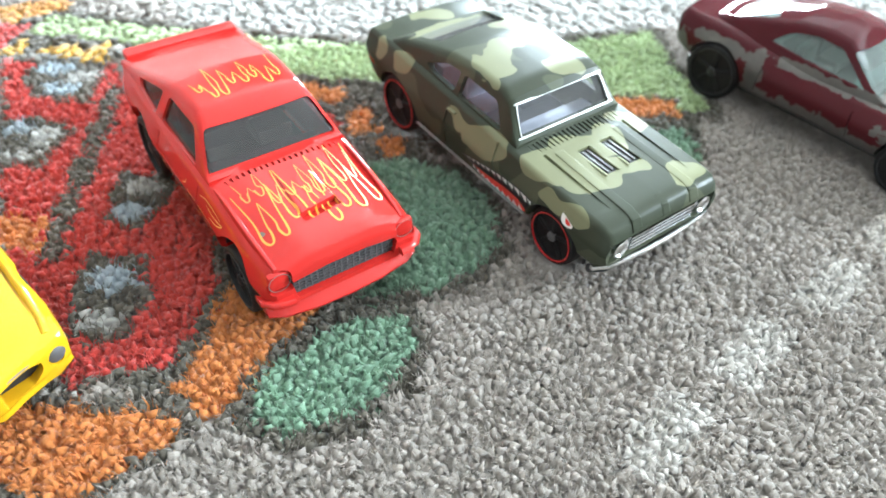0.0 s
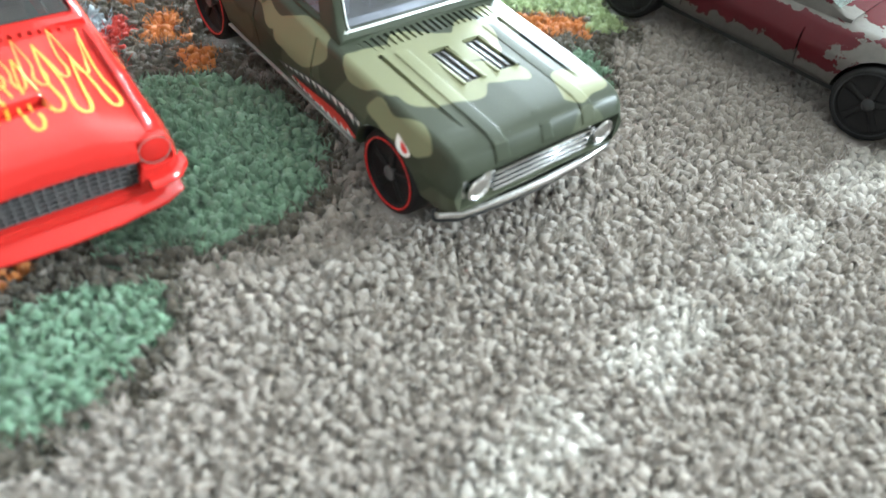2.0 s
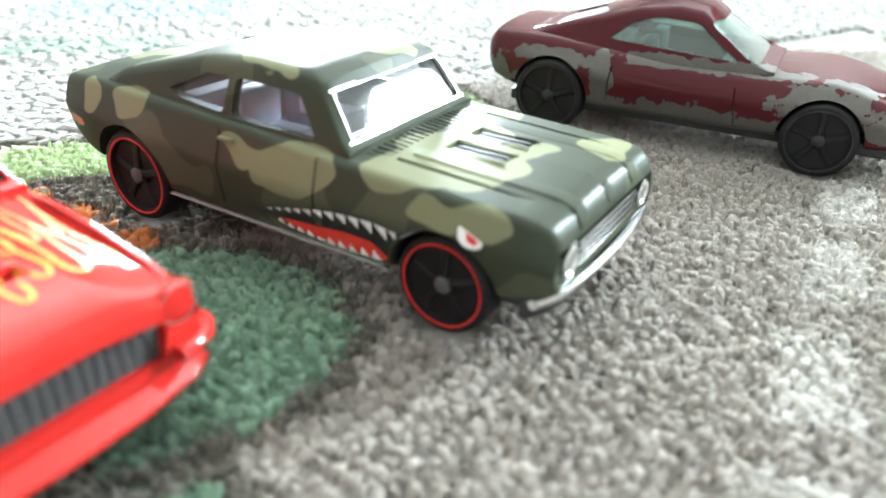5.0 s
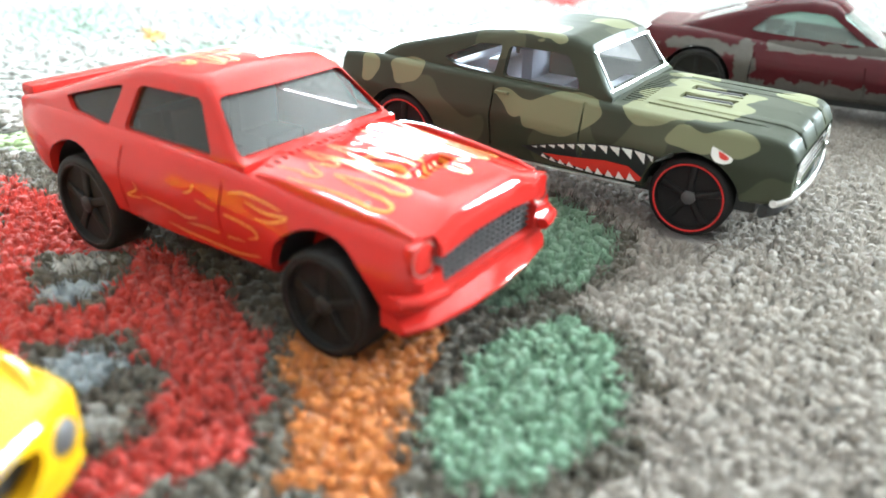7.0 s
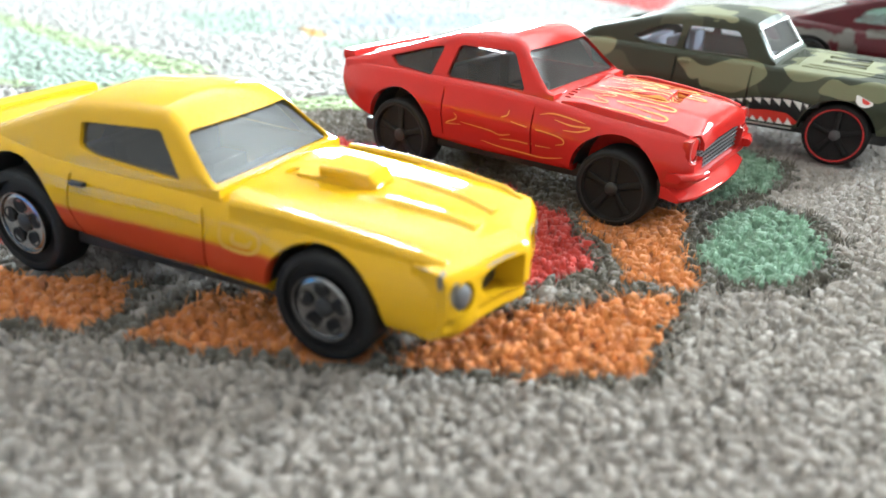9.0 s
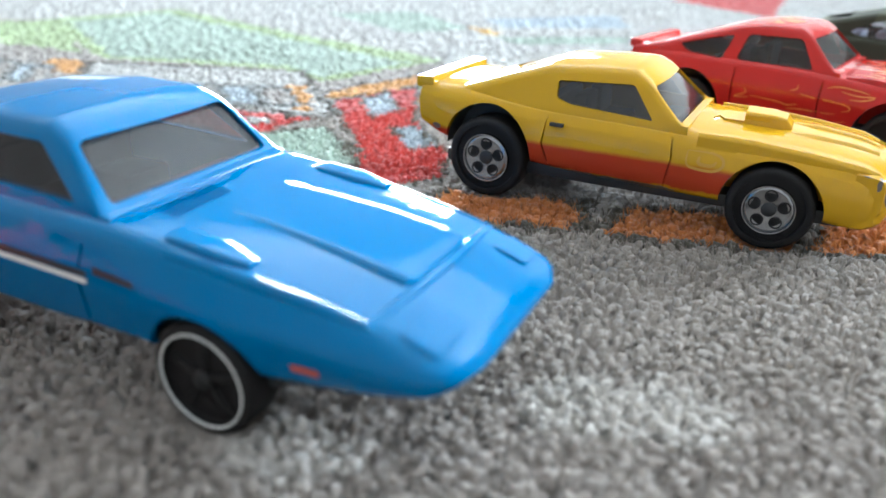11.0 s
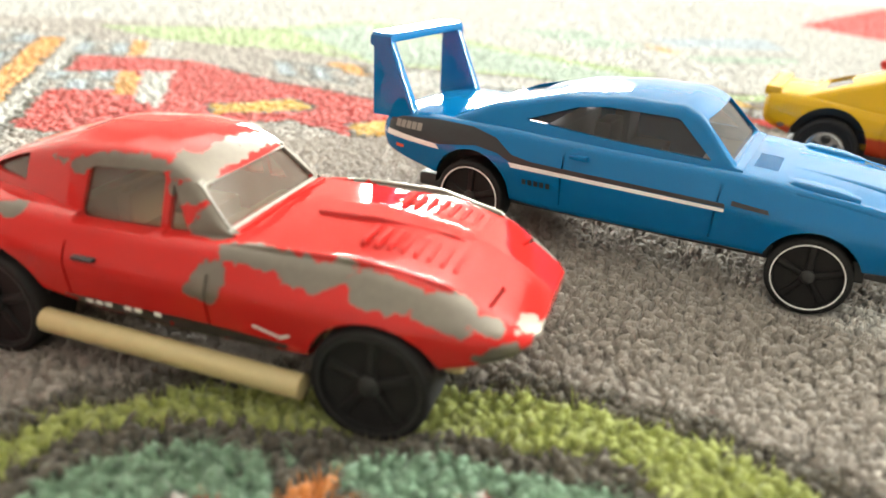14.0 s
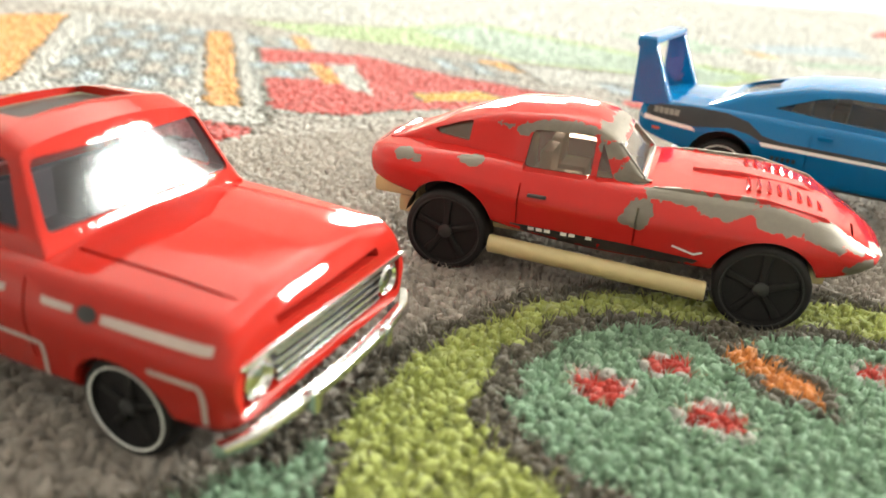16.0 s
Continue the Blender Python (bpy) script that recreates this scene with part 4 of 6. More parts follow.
def heap(name, verts, faces, per, label, smooth=True):
    """One mesh from arrays: verts (n, k, 3) of alike pieces, the faces of one piece, a colour for each piece."""
    n, k = verts.shape[:2]
    base = (np.arange(n) * k)[:, None]
    loops, sizes = [], []
    for f in faces:
        loops.append(np.asarray(f)[None] + base)
        sizes.append(len(f))
    width = sum(sizes)
    whole = np.concatenate(loops, 1).ravel()
    starts = (np.cumsum([0] + sizes[:-1])[None] + (np.arange(n) * width)[:, None]).ravel()
    me = bpy.data.meshes.new(name)
    me.vertices.add(n * k)
    me.vertices.foreach_set("co", (verts.reshape(-1) * CM).astype(np.float32))
    me.loops.add(len(whole))
    me.loops.foreach_set("vertex_index", whole.astype(np.int32))
    me.polygons.add(len(starts))
    me.polygons.foreach_set("loop_start", starts.astype(np.int32))
    me.update(calc_edges=True)
    for m in YARNS:
        me.materials.append(m)
    me.polygons.foreach_set("material_index", np.repeat(per, len(faces)).astype(np.int32))
    me.polygons.foreach_set("use_smooth", np.full(len(starts), smooth))
    me.update()
    return tagged(new(name, me), label, "rug", kind="stuff")


def pressed(p):
    """How much of its height the pile keeps at each place: less where a tyre stands on it."""
    keep = np.ones(len(p))
    for spot_at in TREADS:
        gap = np.hypot(p[:, 0] - spot_at.x / CM, p[:, 1] - spot_at.y / CM)
        keep = np.minimum(keep, np.clip(0.25 + 0.75 * (gap - 0.18) / 0.32, 0.25, 1.0))
    return keep


def pile(name, places, r, h, seed, label, levels=((0.9, 0.0, 0.0), (1.1, 0.6, 0.4), (0.55, 1.0, 1.0))):
    """Tufts of yarn: each a bent, tapered lump with its own lean."""
    rng = np.random.RandomState(seed)
    n, sides = len(places), 3
    ang = np.arange(sides) * 2 * np.pi / sides
    lean, tilt = rng.uniform(0, 2 * np.pi, n), rng.uniform(0.1, 1.0, n) * h * 0.45
    size, tall = rng.uniform(0.75, 1.25, n), rng.uniform(0.86, 1.06, n) * h * pressed(places)
    twist, flat = rng.uniform(0, 2 * np.pi, n), rng.uniform(0.5, 0.95, n)
    c, s = np.cos(lean), np.sin(lean)
    verts = np.zeros((n, sides * len(levels), 3))
    for li, (rad, up, out) in enumerate(levels):
        for k in range(sides):
            u = rad * r * size * np.cos(ang[k] + twist) * (1 + 0.25 * out)
            v = rad * r * size * np.sin(ang[k] + twist) * flat
            verts[:, li * sides + k, 0] = places[:, 0] + c * u - s * v + c * tilt * out
            verts[:, li * sides + k, 1] = places[:, 1] + s * u + c * v + s * tilt * out
            verts[:, li * sides + k, 2] = -0.17 + up * tall - 0.12 * tilt * out
    faces = [(li * sides + k, li * sides + (k + 1) % sides, (li + 1) * sides + (k + 1) % sides, (li + 1) * sides + k) for li in range(len(levels) - 1) for k in range(sides)]
    faces.append(tuple(range(sides * (len(levels) - 1), sides * len(levels))))
    return heap(name, verts, faces, weave_of(places[:, 0], places[:, 1]), label)


def fibres(name, places, each, r, h, wide, seed, label):
    """Single strands that stand out of the tufts and bend over."""
    rng = np.random.RandomState(seed)
    colour = np.repeat(weave_of(places[:, 0], places[:, 1]), each)
    lean0 = np.repeat(rng.uniform(0, 2 * np.pi, len(places)), each)
    p = np.repeat(places, each, 0)
    n = len(p)
    a = rng.uniform(0, 2 * np.pi, n)
    off = np.sqrt(rng.uniform(0, 1, n)) * r
    p = p + np.stack([np.cos(a), np.sin(a)], 1) * off[:, None]
    lean = lean0 + rng.normal(0, 0.75, n)
    bend = rng.uniform(0.1, 0.9, n) * h
    tall = rng.uniform(0.8, 1.25, n) * h * pressed(p)
    w = rng.uniform(0.7, 1.3, n) * wide / 2
    cross = lean + np.pi / 2 + rng.normal(0, 0.5, n)
    verts = np.zeros((n, 5, 3))
    for first, up, out, ww in ((0, 0.15, 0.0, 0.9), (2, 0.70, 0.35, 1.0), (4, 1.0, 1.0, 0.0)):
        for k, sgn in ((0, -1), (1, 1)) if ww else ((0, 0),):
            verts[:, first + k, 0] = p[:, 0] + np.cos(lean) * bend * out + np.cos(cross) * w * ww * sgn
            verts[:, first + k, 1] = p[:, 1] + np.sin(lean) * bend * out + np.sin(cross) * w * ww * sgn
            verts[:, first + k, 2] = -0.17 + up * tall - 0.10 * bend * out
    return heap(name, verts, [(0, 1, 3, 2), (2, 3, 4)], colour, label)


def scatter(x0, x1, y0, y1, gap, seed, keep):
    rng = np.random.RandomState(seed)
    xs, ys = np.arange(x0, x1, gap), np.arange(y0, y1, gap * 0.9)
    gx, gy = np.meshgrid(xs, ys)
    gx = gx + (np.arange(len(ys)) % 2)[:, None] * gap / 2
    p = np.stack([gx.ravel(), gy.ravel()], 1) + rng.uniform(-0.42, 0.42, (gx.size, 2)) * gap
    return p[keep(p[:, 0], p[:, 1])]


def near_row(x, y):
    """The stretch of rug along the row of cars."""
    mid = 0.62 * (x + 7) + 1.0
    return (y > mid - 11.5) & (y < mid + 6.5) & (x > -33) & (x < 5)


def far_view(x, y):
    """The rest of the rug that lies ahead of the row of cars."""
    mid = 0.62 * (x + 7) + 1.0
    return ~near_row(x, y) & (y > mid - 12.5) & (y < 46) & (x > -54 - 0.1 * y) & (x < 8 + 0.4 * y)


def town(x, y):
    """The stretch beyond the cars with houses woven in."""
    return (x < -18) & (x > -47) & (y < 5.5)


# ---- the cars ----
def camo_car():
    ob = car("toy_car", -7.5, 1.95, -31.8, "camouflage die-cast muscle car with a shark mouth printed on its flank")
    fx, rx, fr, rr, w = 2.16, -2.10, 0.50, 0.55, 1.33
    axles = (0.46, 0.53)
    body = shape(hull, [(-3.29, 1.20, 0.92, 1.42, 1.46, 1.10), (-3.24, 1.26, 0.85, 1.54, 1.58, 1.14), (-2.7, 1.33, 0.62, 1.57, 1.63, 1.18), (-1.5, 1.36, 0.50, 1.54, 1.60, 1.20), (0, 1.34, 0.46, 1.48, 1.54, 1.21),
                        (1.0, 1.33, 0.46, 1.42, 1.48, 1.22), (2.2, 1.33, 0.50, 1.37, 1.42, 1.22), (2.9, 1.31, 0.55, 1.34, 1.385, 1.20), (3.06, 1.31, 0.57, 1.315, 1.365, 1.19), (3.16, 1.30, 0.60, 1.27, 1.32, 1.17), (3.22, 1.27, 0.65, 1.20, 1.25, 1.14), (3.26, 1.24, 0.70, 1.11, 1.15, 1.11)], mid=0.56, r=0.08)
    top = [(-2.75, 1.5), (-2.3, 1.74), (-1.0, 2.05), (-0.4, 2.105), (0.38, 2.10), (0.62, 2.02), (1.04, 1.42)]
    up = shape(cabin, top, 1.45, 1.13, 2.12, 0.95, 1.2, crown=0.055)
    cuts = wells(fx, rx, fr, rr, w, hubs=axles, ob=ob)
    cuts.append(shape(cabin, top, 1.45, 1.13, 2.12, 0.95, 0.8, inset=0.1, crown=0.043))
    cuts.append(slot_y(rounded([(-0.54, 1.52), (0.62, 1.50), (0.36, 1.90), (-0.50, 1.92)], 0.08)))
    cuts.append(slot_y(rounded([(-1.50, 1.66), (-1.3, 1.58), (-0.66, 1.54), (-0.60, 1.92), (-0.95, 1.90)], 0.06)))
    cuts.append(slot_x(rounded([(-0.97, 1.53), (0.97, 1.53), (0.89, 1.96), (-0.89, 1.96)], 0.08), 0.35, 1.6))
    cuts.append(slot_x(rounded([(-0.85, 1.72), (0.85, 1.72), (0.74, 1.94), (-0.74, 1.94)], 0.08), -2.6, -1.2))
    for y in (-0.24, 0.24):
        cuts.append(slot_z(rounded([(1.62, y - 0.14), (2.28, y - 0.14), (2.28, y + 0.14), (1.62, y + 0.14)], 0.04), 1.385, 1.8))
    for k in range(22):
        y = -0.95 + k * 0.0905
        cuts.append(slot_z([(1.10, y - 0.02), (1.34, y - 0.02), (1.34, y + 0.02), (1.10, y + 0.02)], 1.43, 1.8))
    for y in (-0.86, 0.86):
        cuts.append(slot_z([(1.40, y - 0.03), (3.2, y - 0.03), (3.2, y + 0.03), (1.40, y + 0.03)], 1.385 - 0.02, 1.8))
    ribs = []
    for y, hw, up_z in ((-0.62, 0.12, 0.012), (0.62, 0.12, 0.012), (0.0, 0.10, 0.006)):
        bm = bmesh.new()
        skin(bm, [[(x, y + q, z) for q, z in rounded([(-hw, 1.0), (hw, 1.0), (hw * 0.8, zt), (-hw * 0.8, zt)], 0.03)] for x, zt in
                  ((1.42, 1.43), (1.5, 1.445 + up_z * 0.6), (2.3, 1.40 + up_z), (3.0, 1.37 + up_z), (3.18, 1.31 + up_z), (3.26, 1.17 + up_z))])
        ribs.append(bm)
    cuts.append(slot_x([(-1.14, 0.72), (1.14, 0.72), (1.14, 1.09), (-1.14, 1.09)], 3.1, 3.6))
    cuts += groove_y([(-0.58, 1.42), (-0.58, 0.62)], w=1.33) + groove_y([(0.72, 1.42), (0.72, 0.6)], w=1.32)
    mesh = carve(body, cuts, [up] + ribs)
    tree = tree_of(mesh)
    part("body", mesh, M_CAMO, ob, "camouflage painted die-cast body")
    part("window_insert", shape(glazing, top, 1.45, 1.13, 2.12, 0.95, 1.3, inset=0.05, crown=0.049), M_GLASS, ob, "clear plastic windows")
    interior(ob, -1.9, 0.8, 0.9, 0.85, 1.65, M_SEAT_GREY)
    bm = shape(box, -2.9, 2.9, -1.0, 1.0, 0.34, 0.56, 0.06)
    part("chassis", bm, M_CHASSIS, ob)
    trim(ob, top, [(-0.97, 1.53), (0.97, 1.53), (0.89, 1.96), (-0.89, 1.96)], 0.026, M_SILVER, "bright windscreen trim")
    # louvred scoops
    for y in (-0.24, 0.24):
        bm = bmesh.new()
        for s in (-0.14, 0.14):
            box(bm, 1.60, 2.30, y + s - 0.025, y + s + 0.025, 1.36, 1.432, 0.012)
        part("scoop", bm, M_CAMO, ob, "raised rim of a bonnet scoop")
        part("scoop_floor", shape(box, 1.60, 2.30, y - 0.14, y + 0.14, 1.36, 1.392, 0.005), M_DARK, ob, "dark scoop opening")
        for s in (-0.05, 0.05):
            part("scoop_slat", shape(box, 1.66, 2.24, y + s - 0.02, y + s + 0.02, 1.37, 1.418, 0.01), M_GRILLE, ob, "dark silver scoop slat")
    # front: grille, lamps, bumper
    part("grille", shape(box, 3.08, 3.20, -1.12, 1.12, 0.74, 1.08, 0.02), M_CHROME, ob, "chrome grille")
    for k in range(4):
        part("grille_bar", shape(box, 3.17, 3.26, -0.70, 0.70, 0.775 + k * 0.075, 0.81 + k * 0.075, 0.012), M_CHROME, ob)
    for y in (-0.84, 0.84):
        bm = bmesh.new()
        lathe(bm, [(0.15, 0.0), (0.15, -0.06), (0.12, -0.075), (0.10, -0.05)], 24)
        bmesh.ops.transform(bm, matrix=Matrix.Translation((3.21, y * 1.09, 0.92)) @ Matrix.Rotation(radians(90), 4, "Z"), verts=bm.verts)
        part("headlight", bm, M_CHROME, ob, "small chrome headlight")
    bumper(ob, 3.33, 1.32, 0.60, 0.69, 0.08, 1)
    bumper(ob, 3.22, 1.24, 0.42, 0.58, 0.10, 1, M_CHASSIS)
    bumper(ob, -3.24, 1.2, 0.72, 0.92, 0.10, -1)
    for y in (-0.95, 0.95):
        part("tail_light", shape(box, -3.31, -3.22, y - 0.22, y + 0.22, 1.12, 1.28, 0.02), M_LAMP_RED, ob, "red tail light")
    # shark mouth and eye on both flanks
    for face in ("right", "left"):
        upper = [(-0.10, 0.70), (0.41, 0.83), (1.01, 0.945), (1.43, 0.97), (1.78, 0.92)]
        lower = [(0.0, 0.665), (0.39, 0.555), (1.07, 0.505), (1.60, 0.52)]

        def edge(line, x):
            return curve_at([p[0] for p in line], [p[1] for p in line], x)
        xs_up, xs_low = np.linspace(-0.10, 1.78, 13), np.linspace(1.62, 0.0, 10)
        mouth = [(x, edge(upper, x)) for x in xs_up] + [(x, edge(lower, min(x, 1.6))) for x in xs_low]
        part("mouth_print", print_on(tree, mouth, face, 0.006), M_BLACK_PRINT, ob, "black printed shark mouth")
        tongue = [(0.22, 0.66), (0.7, 0.69), (1.1, 0.735), (1.4, 0.72), (1.58, 0.60), (1.55, 0.55), (1.07, 0.54), (0.5, 0.575)]
        part("tongue_print", print_on(tree, tongue, face, 0.010), M_RED_PRINT, ob, "red printed mouth")
        teeth = []
        for k in range(12):
            x = 0.06 + k * 0.118 + 0.0022 * k * k
            wide, dep = 0.085 + 0.006 * k, 0.05 + 0.011 * k
            teeth.append(print_on(tree, [(x, edge(upper, x) - 0.018), (x + wide, edge(upper, x + wide) - 0.018), (x + wide * 0.95, edge(upper, x + wide) - dep)], face, 0.014))
        for k in range(10):
            x = 0.20 + k * 0.118 + 0.0015 * k * k
            wide, dep = 0.10 + 0.003 * k, 0.055 + 0.008 * k
            teeth.append(print_on(tree, [(x, edge(lower, x) + 0.012), (x + wide, edge(lower, min(x + wide, 1.6)) + 0.012), (x + wide * 0.3, edge(lower, x) + dep)], face, 0.014))
        part("teeth_print", join(teeth), M_WHITE_PRINT, ob, "white printed teeth")
        eye = rounded([(2.35, 1.17), (2.47, 1.125), (2.61, 1.07), (2.60, 1.02), (2.52, 0.985), (2.42, 0.995), (2.36, 1.06)], 0.03)
        part("eye_print", print_on(tree, eye, face, 0.007), M_WHITE_PRINT, ob, "white printed slanted eye")
        pupil = rounded([(2.43, 1.13), (2.53, 1.095), (2.575, 1.06), (2.53, 1.03), (2.46, 1.05)], 0.025)
        part("pupil_print", print_on(tree, pupil, face, 0.012), M_RED_PRINT, ob, "red printed pupil")
        s = -1 if face == "right" else 1
        part("sill_trim", shape(box, -1.5, 1.5, *sorted((s * 1.22, s * 1.27)), 0.462, 0.480, 0.006), M_SILVER, ob, "thin silver sill line")
        part("side_lamp", print_on(tree, rounded([(-3.16, 1.02), (-2.86, 1.0), (-2.84, 1.10), (-3.16, 1.14)], 0.03), face, 0.008), M_LAMP_RED, ob, "red printed side lamp")
        part("door_handle", shape(box, -0.52, -0.32, *sorted((s * 1.28, s * 1.345)), 1.345, 1.385, 0.012), M_CAMO, ob)
    running_gear(ob, fx, rx, fr, rr, 1.24, "red", 0.40, 1.27, hubs=axles)
    return ob


def bumper(ob, x, w, z0, z1, thick, way, mat=None, sweep=0.12):
    """A bar across the end of a car, swept back at its corners."""
    bm = bmesh.new()
    sections = []
    for k in range(13):
        u = -1 + 2 * k / 12
        back = sweep * u * u + (0.08 * max(0, abs(u) - 0.85) / 0.15)
        xx = x - way * back
        prof = rounded([(xx - way * thick * 0.6, z0), (xx + way * thick * 0.3, z0), (xx + way * thick * 0.5, (z0 + z1) / 2), (xx + way * thick * 0.3, z1), (xx - way * thick * 0.6, z1)], 0.04, 2)
        sections.append([(px, u * w, pz) for px, pz in prof])
    skin(bm, sections)
    return part("bumper", bm, mat or M_CHROME, ob, "chrome bumper" if mat is None else "")


def flame_car():
    ob = car("toy_car", -11.12, -0.9, -32.8, "glossy red die-cast hatchback coupe with yellow flame outlines")
    fx, rx, fr, rr, w = 1.86, -1.76, 0.53, 0.57, 1.30
    axles = (0.41, 0.49)
    body = shape(hull, [(-3.1, 1.08, 0.95, 1.42, 1.48, 0.98), (-3.02, 1.16, 0.85, 1.52, 1.60, 1.04), (-2.4, 1.30, 0.66, 1.52, 1.60, 1.12), (-1.2, 1.33, 0.55, 1.50, 1.56, 1.17), (0, 1.32, 0.50, 1.46, 1.52, 1.18),
                        (0.8, 1.31, 0.50, 1.40, 1.50, 1.17), (1.9, 1.33, 0.50, 1.28, 1.455, 1.14), (2.6, 1.27, 0.52, 1.22, 1.39, 1.10), (2.78, 1.22, 0.56, 1.18, 1.32, 1.06), (2.86, 1.12, 0.62, 1.08, 1.18, 1.0)], mid=0.55, arch=0.96)
    top = [(-3.0, 1.52), (-2.4, 1.66), (-1.5, 1.93), (-0.95, 2.08), (-0.6, 2.115), (0.02, 2.12), (0.20, 2.03), (0.84, 1.40)]
    up = shape(cabin, top, 1.45, 1.15, 2.05, 0.90, 1.2, bow=0.04, crown=0.055)
    crests = []
    for s in (-1, 1):
        bm = bmesh.new()
        skin(bm, [[(x, s * yy + y, z) for y, z in rounded([(-0.09, 1.0), (0.09, 1.0), (0.03, zt), (-0.03, zt)], 0.02)] for x, yy, zt in ((0.95, 1.06, 1.42), (1.3, 1.06, 1.44), (1.9, 1.05, 1.38), (2.5, 1.02, 1.30), (2.72, 1.0, 1.24))])
        crests.append(bm)
    spoiler = shape(box, -3.14, -2.86, -1.02, 1.02, 1.46, 1.64, 0.07)
    lip = bmesh.new()
    skin(lip, [[(x0 + a, y, z) for a, z in rounded([(-0.45, 0.60), (-0.40, 0.46), (0.03, 0.40), (0.05, 0.45), (-0.12, 0.58)], 0.02)] for y, x0 in ((-1.22, 2.72), (-1.0, 2.84), (-0.5, 2.92), (0.0, 2.94), (0.5, 2.92), (1.0, 2.84), (1.22, 2.72))])
    cuts = wells(fx, rx, fr, rr, w, 0.07, hubs=axles, ob=ob, lift=(0.08, 0.12), wide=(0.05, 0.0))
    cuts.append(shape(cabin, top, 1.45, 1.15, 2.05, 0.90, 0.8, inset=0.1, crown=0.043, bow=0.04))
    cuts.append(slot_y(rounded([(-0.96, 1.49), (0.40, 1.46), (0.10, 1.95), (-0.84, 1.94)], 0.08)))
    cuts.append(slot_y(rounded([(-2.08, 1.66), (-1.90, 1.53), (-1.22, 1.47), (-1.08, 1.91), (-1.40, 1.84)], 0.06)))
    cuts.append(slot_x(rounded([(-1.06, 1.49), (1.06, 1.49), (0.86, 1.97), (-0.86, 1.97)], 0.08), 0.0, 1.4))
    cuts.append(slot_x([(-0.78, 0.70), (0.78, 0.70), (0.85, 1.02), (0.3, 1.08), (-0.3, 1.08), (-0.85, 1.02)], 2.72, 3.2))
    for y in (-1.0, 1.0):
        cuts.append(slot_x(rounded([(y - 0.17, 0.90), (y + 0.17, 0.90), (y + 0.17, 1.22), (y - 0.17, 1.22)], 0.06), 2.74, 3.3))
    cuts += groove_y([(-0.9, 1.48), (-0.9, 0.68)], w=1.32) + groove_y([(0.62, 1.40), (0.62, 0.62)], w=1.31)
    cuts.append(slot_z([(2.12, -0.30), (2.28, -0.30), (2.20, 0.30), (2.04, 0.30)], 1.37, 1.9))
    bulge = bmesh.new()
    skin(bulge, [[(x, y, z) for y, z in rounded([(-hw, 1.2), (hw, 1.2), (hw * 0.72, zt - 0.012), (hw * 0.05, zt - 0.006), (-hw * 0.05, zt - 0.006), (-hw * 0.72, zt - 0.012)], 0.03)] for x, hw, zt in ((0.9, 0.2, 1.48), (1.3, 0.34, 1.51), (2.0, 0.40, 1.50), (2.2, 0.38, 1.45), (2.5, 0.34, 1.38))])
    for k in range(20):
        y = -0.9 + k * 0.095
        cuts.append(slot_z([(0.90, y - 0.018), (0.99, y - 0.018), (0.99, y + 0.018), (0.90, y + 0.018)], 1.42, 1.56))
    mesh = carve(body, cuts, [up, spoiler, lip, bulge] + crests)
    tree = tree_of(mesh)
    part("body", mesh, M_FLAME_RED, ob, "glossy red die-cast body")
    part("window_insert", shape(glazing, top, 1.45, 1.15, 2.05, 0.90, 1.3, inset=0.05, crown=0.049, bow=0.04), M_SMOKE, ob, "smoked plastic windows")
    interior(ob, -1.6, 0.6, 0.9, 0.85, 1.65, M_SEAT)
    part("chassis", shape(box, -2.7, 2.5, -1.0, 1.0, 0.36, 0.58, 0.06), M_CHASSIS, ob)
    bm = bmesh.new()
    box(bm, 2.70, 2.74, -0.86, 0.86, 0.68, 1.09)
    part("grille", bm, M_DARK, ob, "dark grille backing")
    bm = bmesh.new()
    for k in range(6):
        box(bm, 2.72, 2.79, -0.80, 0.80, 0.725 + k * 0.058, 0.74 + k * 0.058)
    for k in range(16):
        y = -0.72 + k * 0.096
        box(bm, 2.725, 2.785, y - 0.007, y + 0.007, 0.71, 1.04)
    part("grille_mesh", bm, M_GRILLE, ob, "grey mesh of the grille")
    for y in (-1.0, 1.0):
        bm = bmesh.new()
        box(bm, 2.68, 2.80, y - 0.15, y + 0.15, 0.92, 1.20, 0.05)
        lamp = part("headlight", bm, M_FLAME_RED, ob, "red moulded square headlight")
        rim = ribbon([(y + 0.15 * math.cos(a) * 1.05, 1.06 + 0.15 * math.sin(a)) for a in np.linspace(0, 2 * math.pi, 17)], 0.012, 2, 1.0)
        for v in rim.verts:
            v.co = (2.806, v.co.x, v.co.y)
        part("lamp_ring", rim, M_BARE, lamp, "thin worn metal ring")
    for s in (-1, 1):
        bm = bmesh.new()
        skin(bm, [[(x0 + a, s * y, z) for a, z in rounded([(-0.16, 0.69), (0.01, 0.69), (0.05, 0.745), (0.01, 0.80), (-0.16, 0.80)], 0.025)] for y, x0 in ((0.86, 2.95), (1.0, 2.93), (1.18, 2.88), (1.30, 2.74))])
        part("bumper", bm, M_FLAME_RED, ob, "red bumper corner with worn edges")
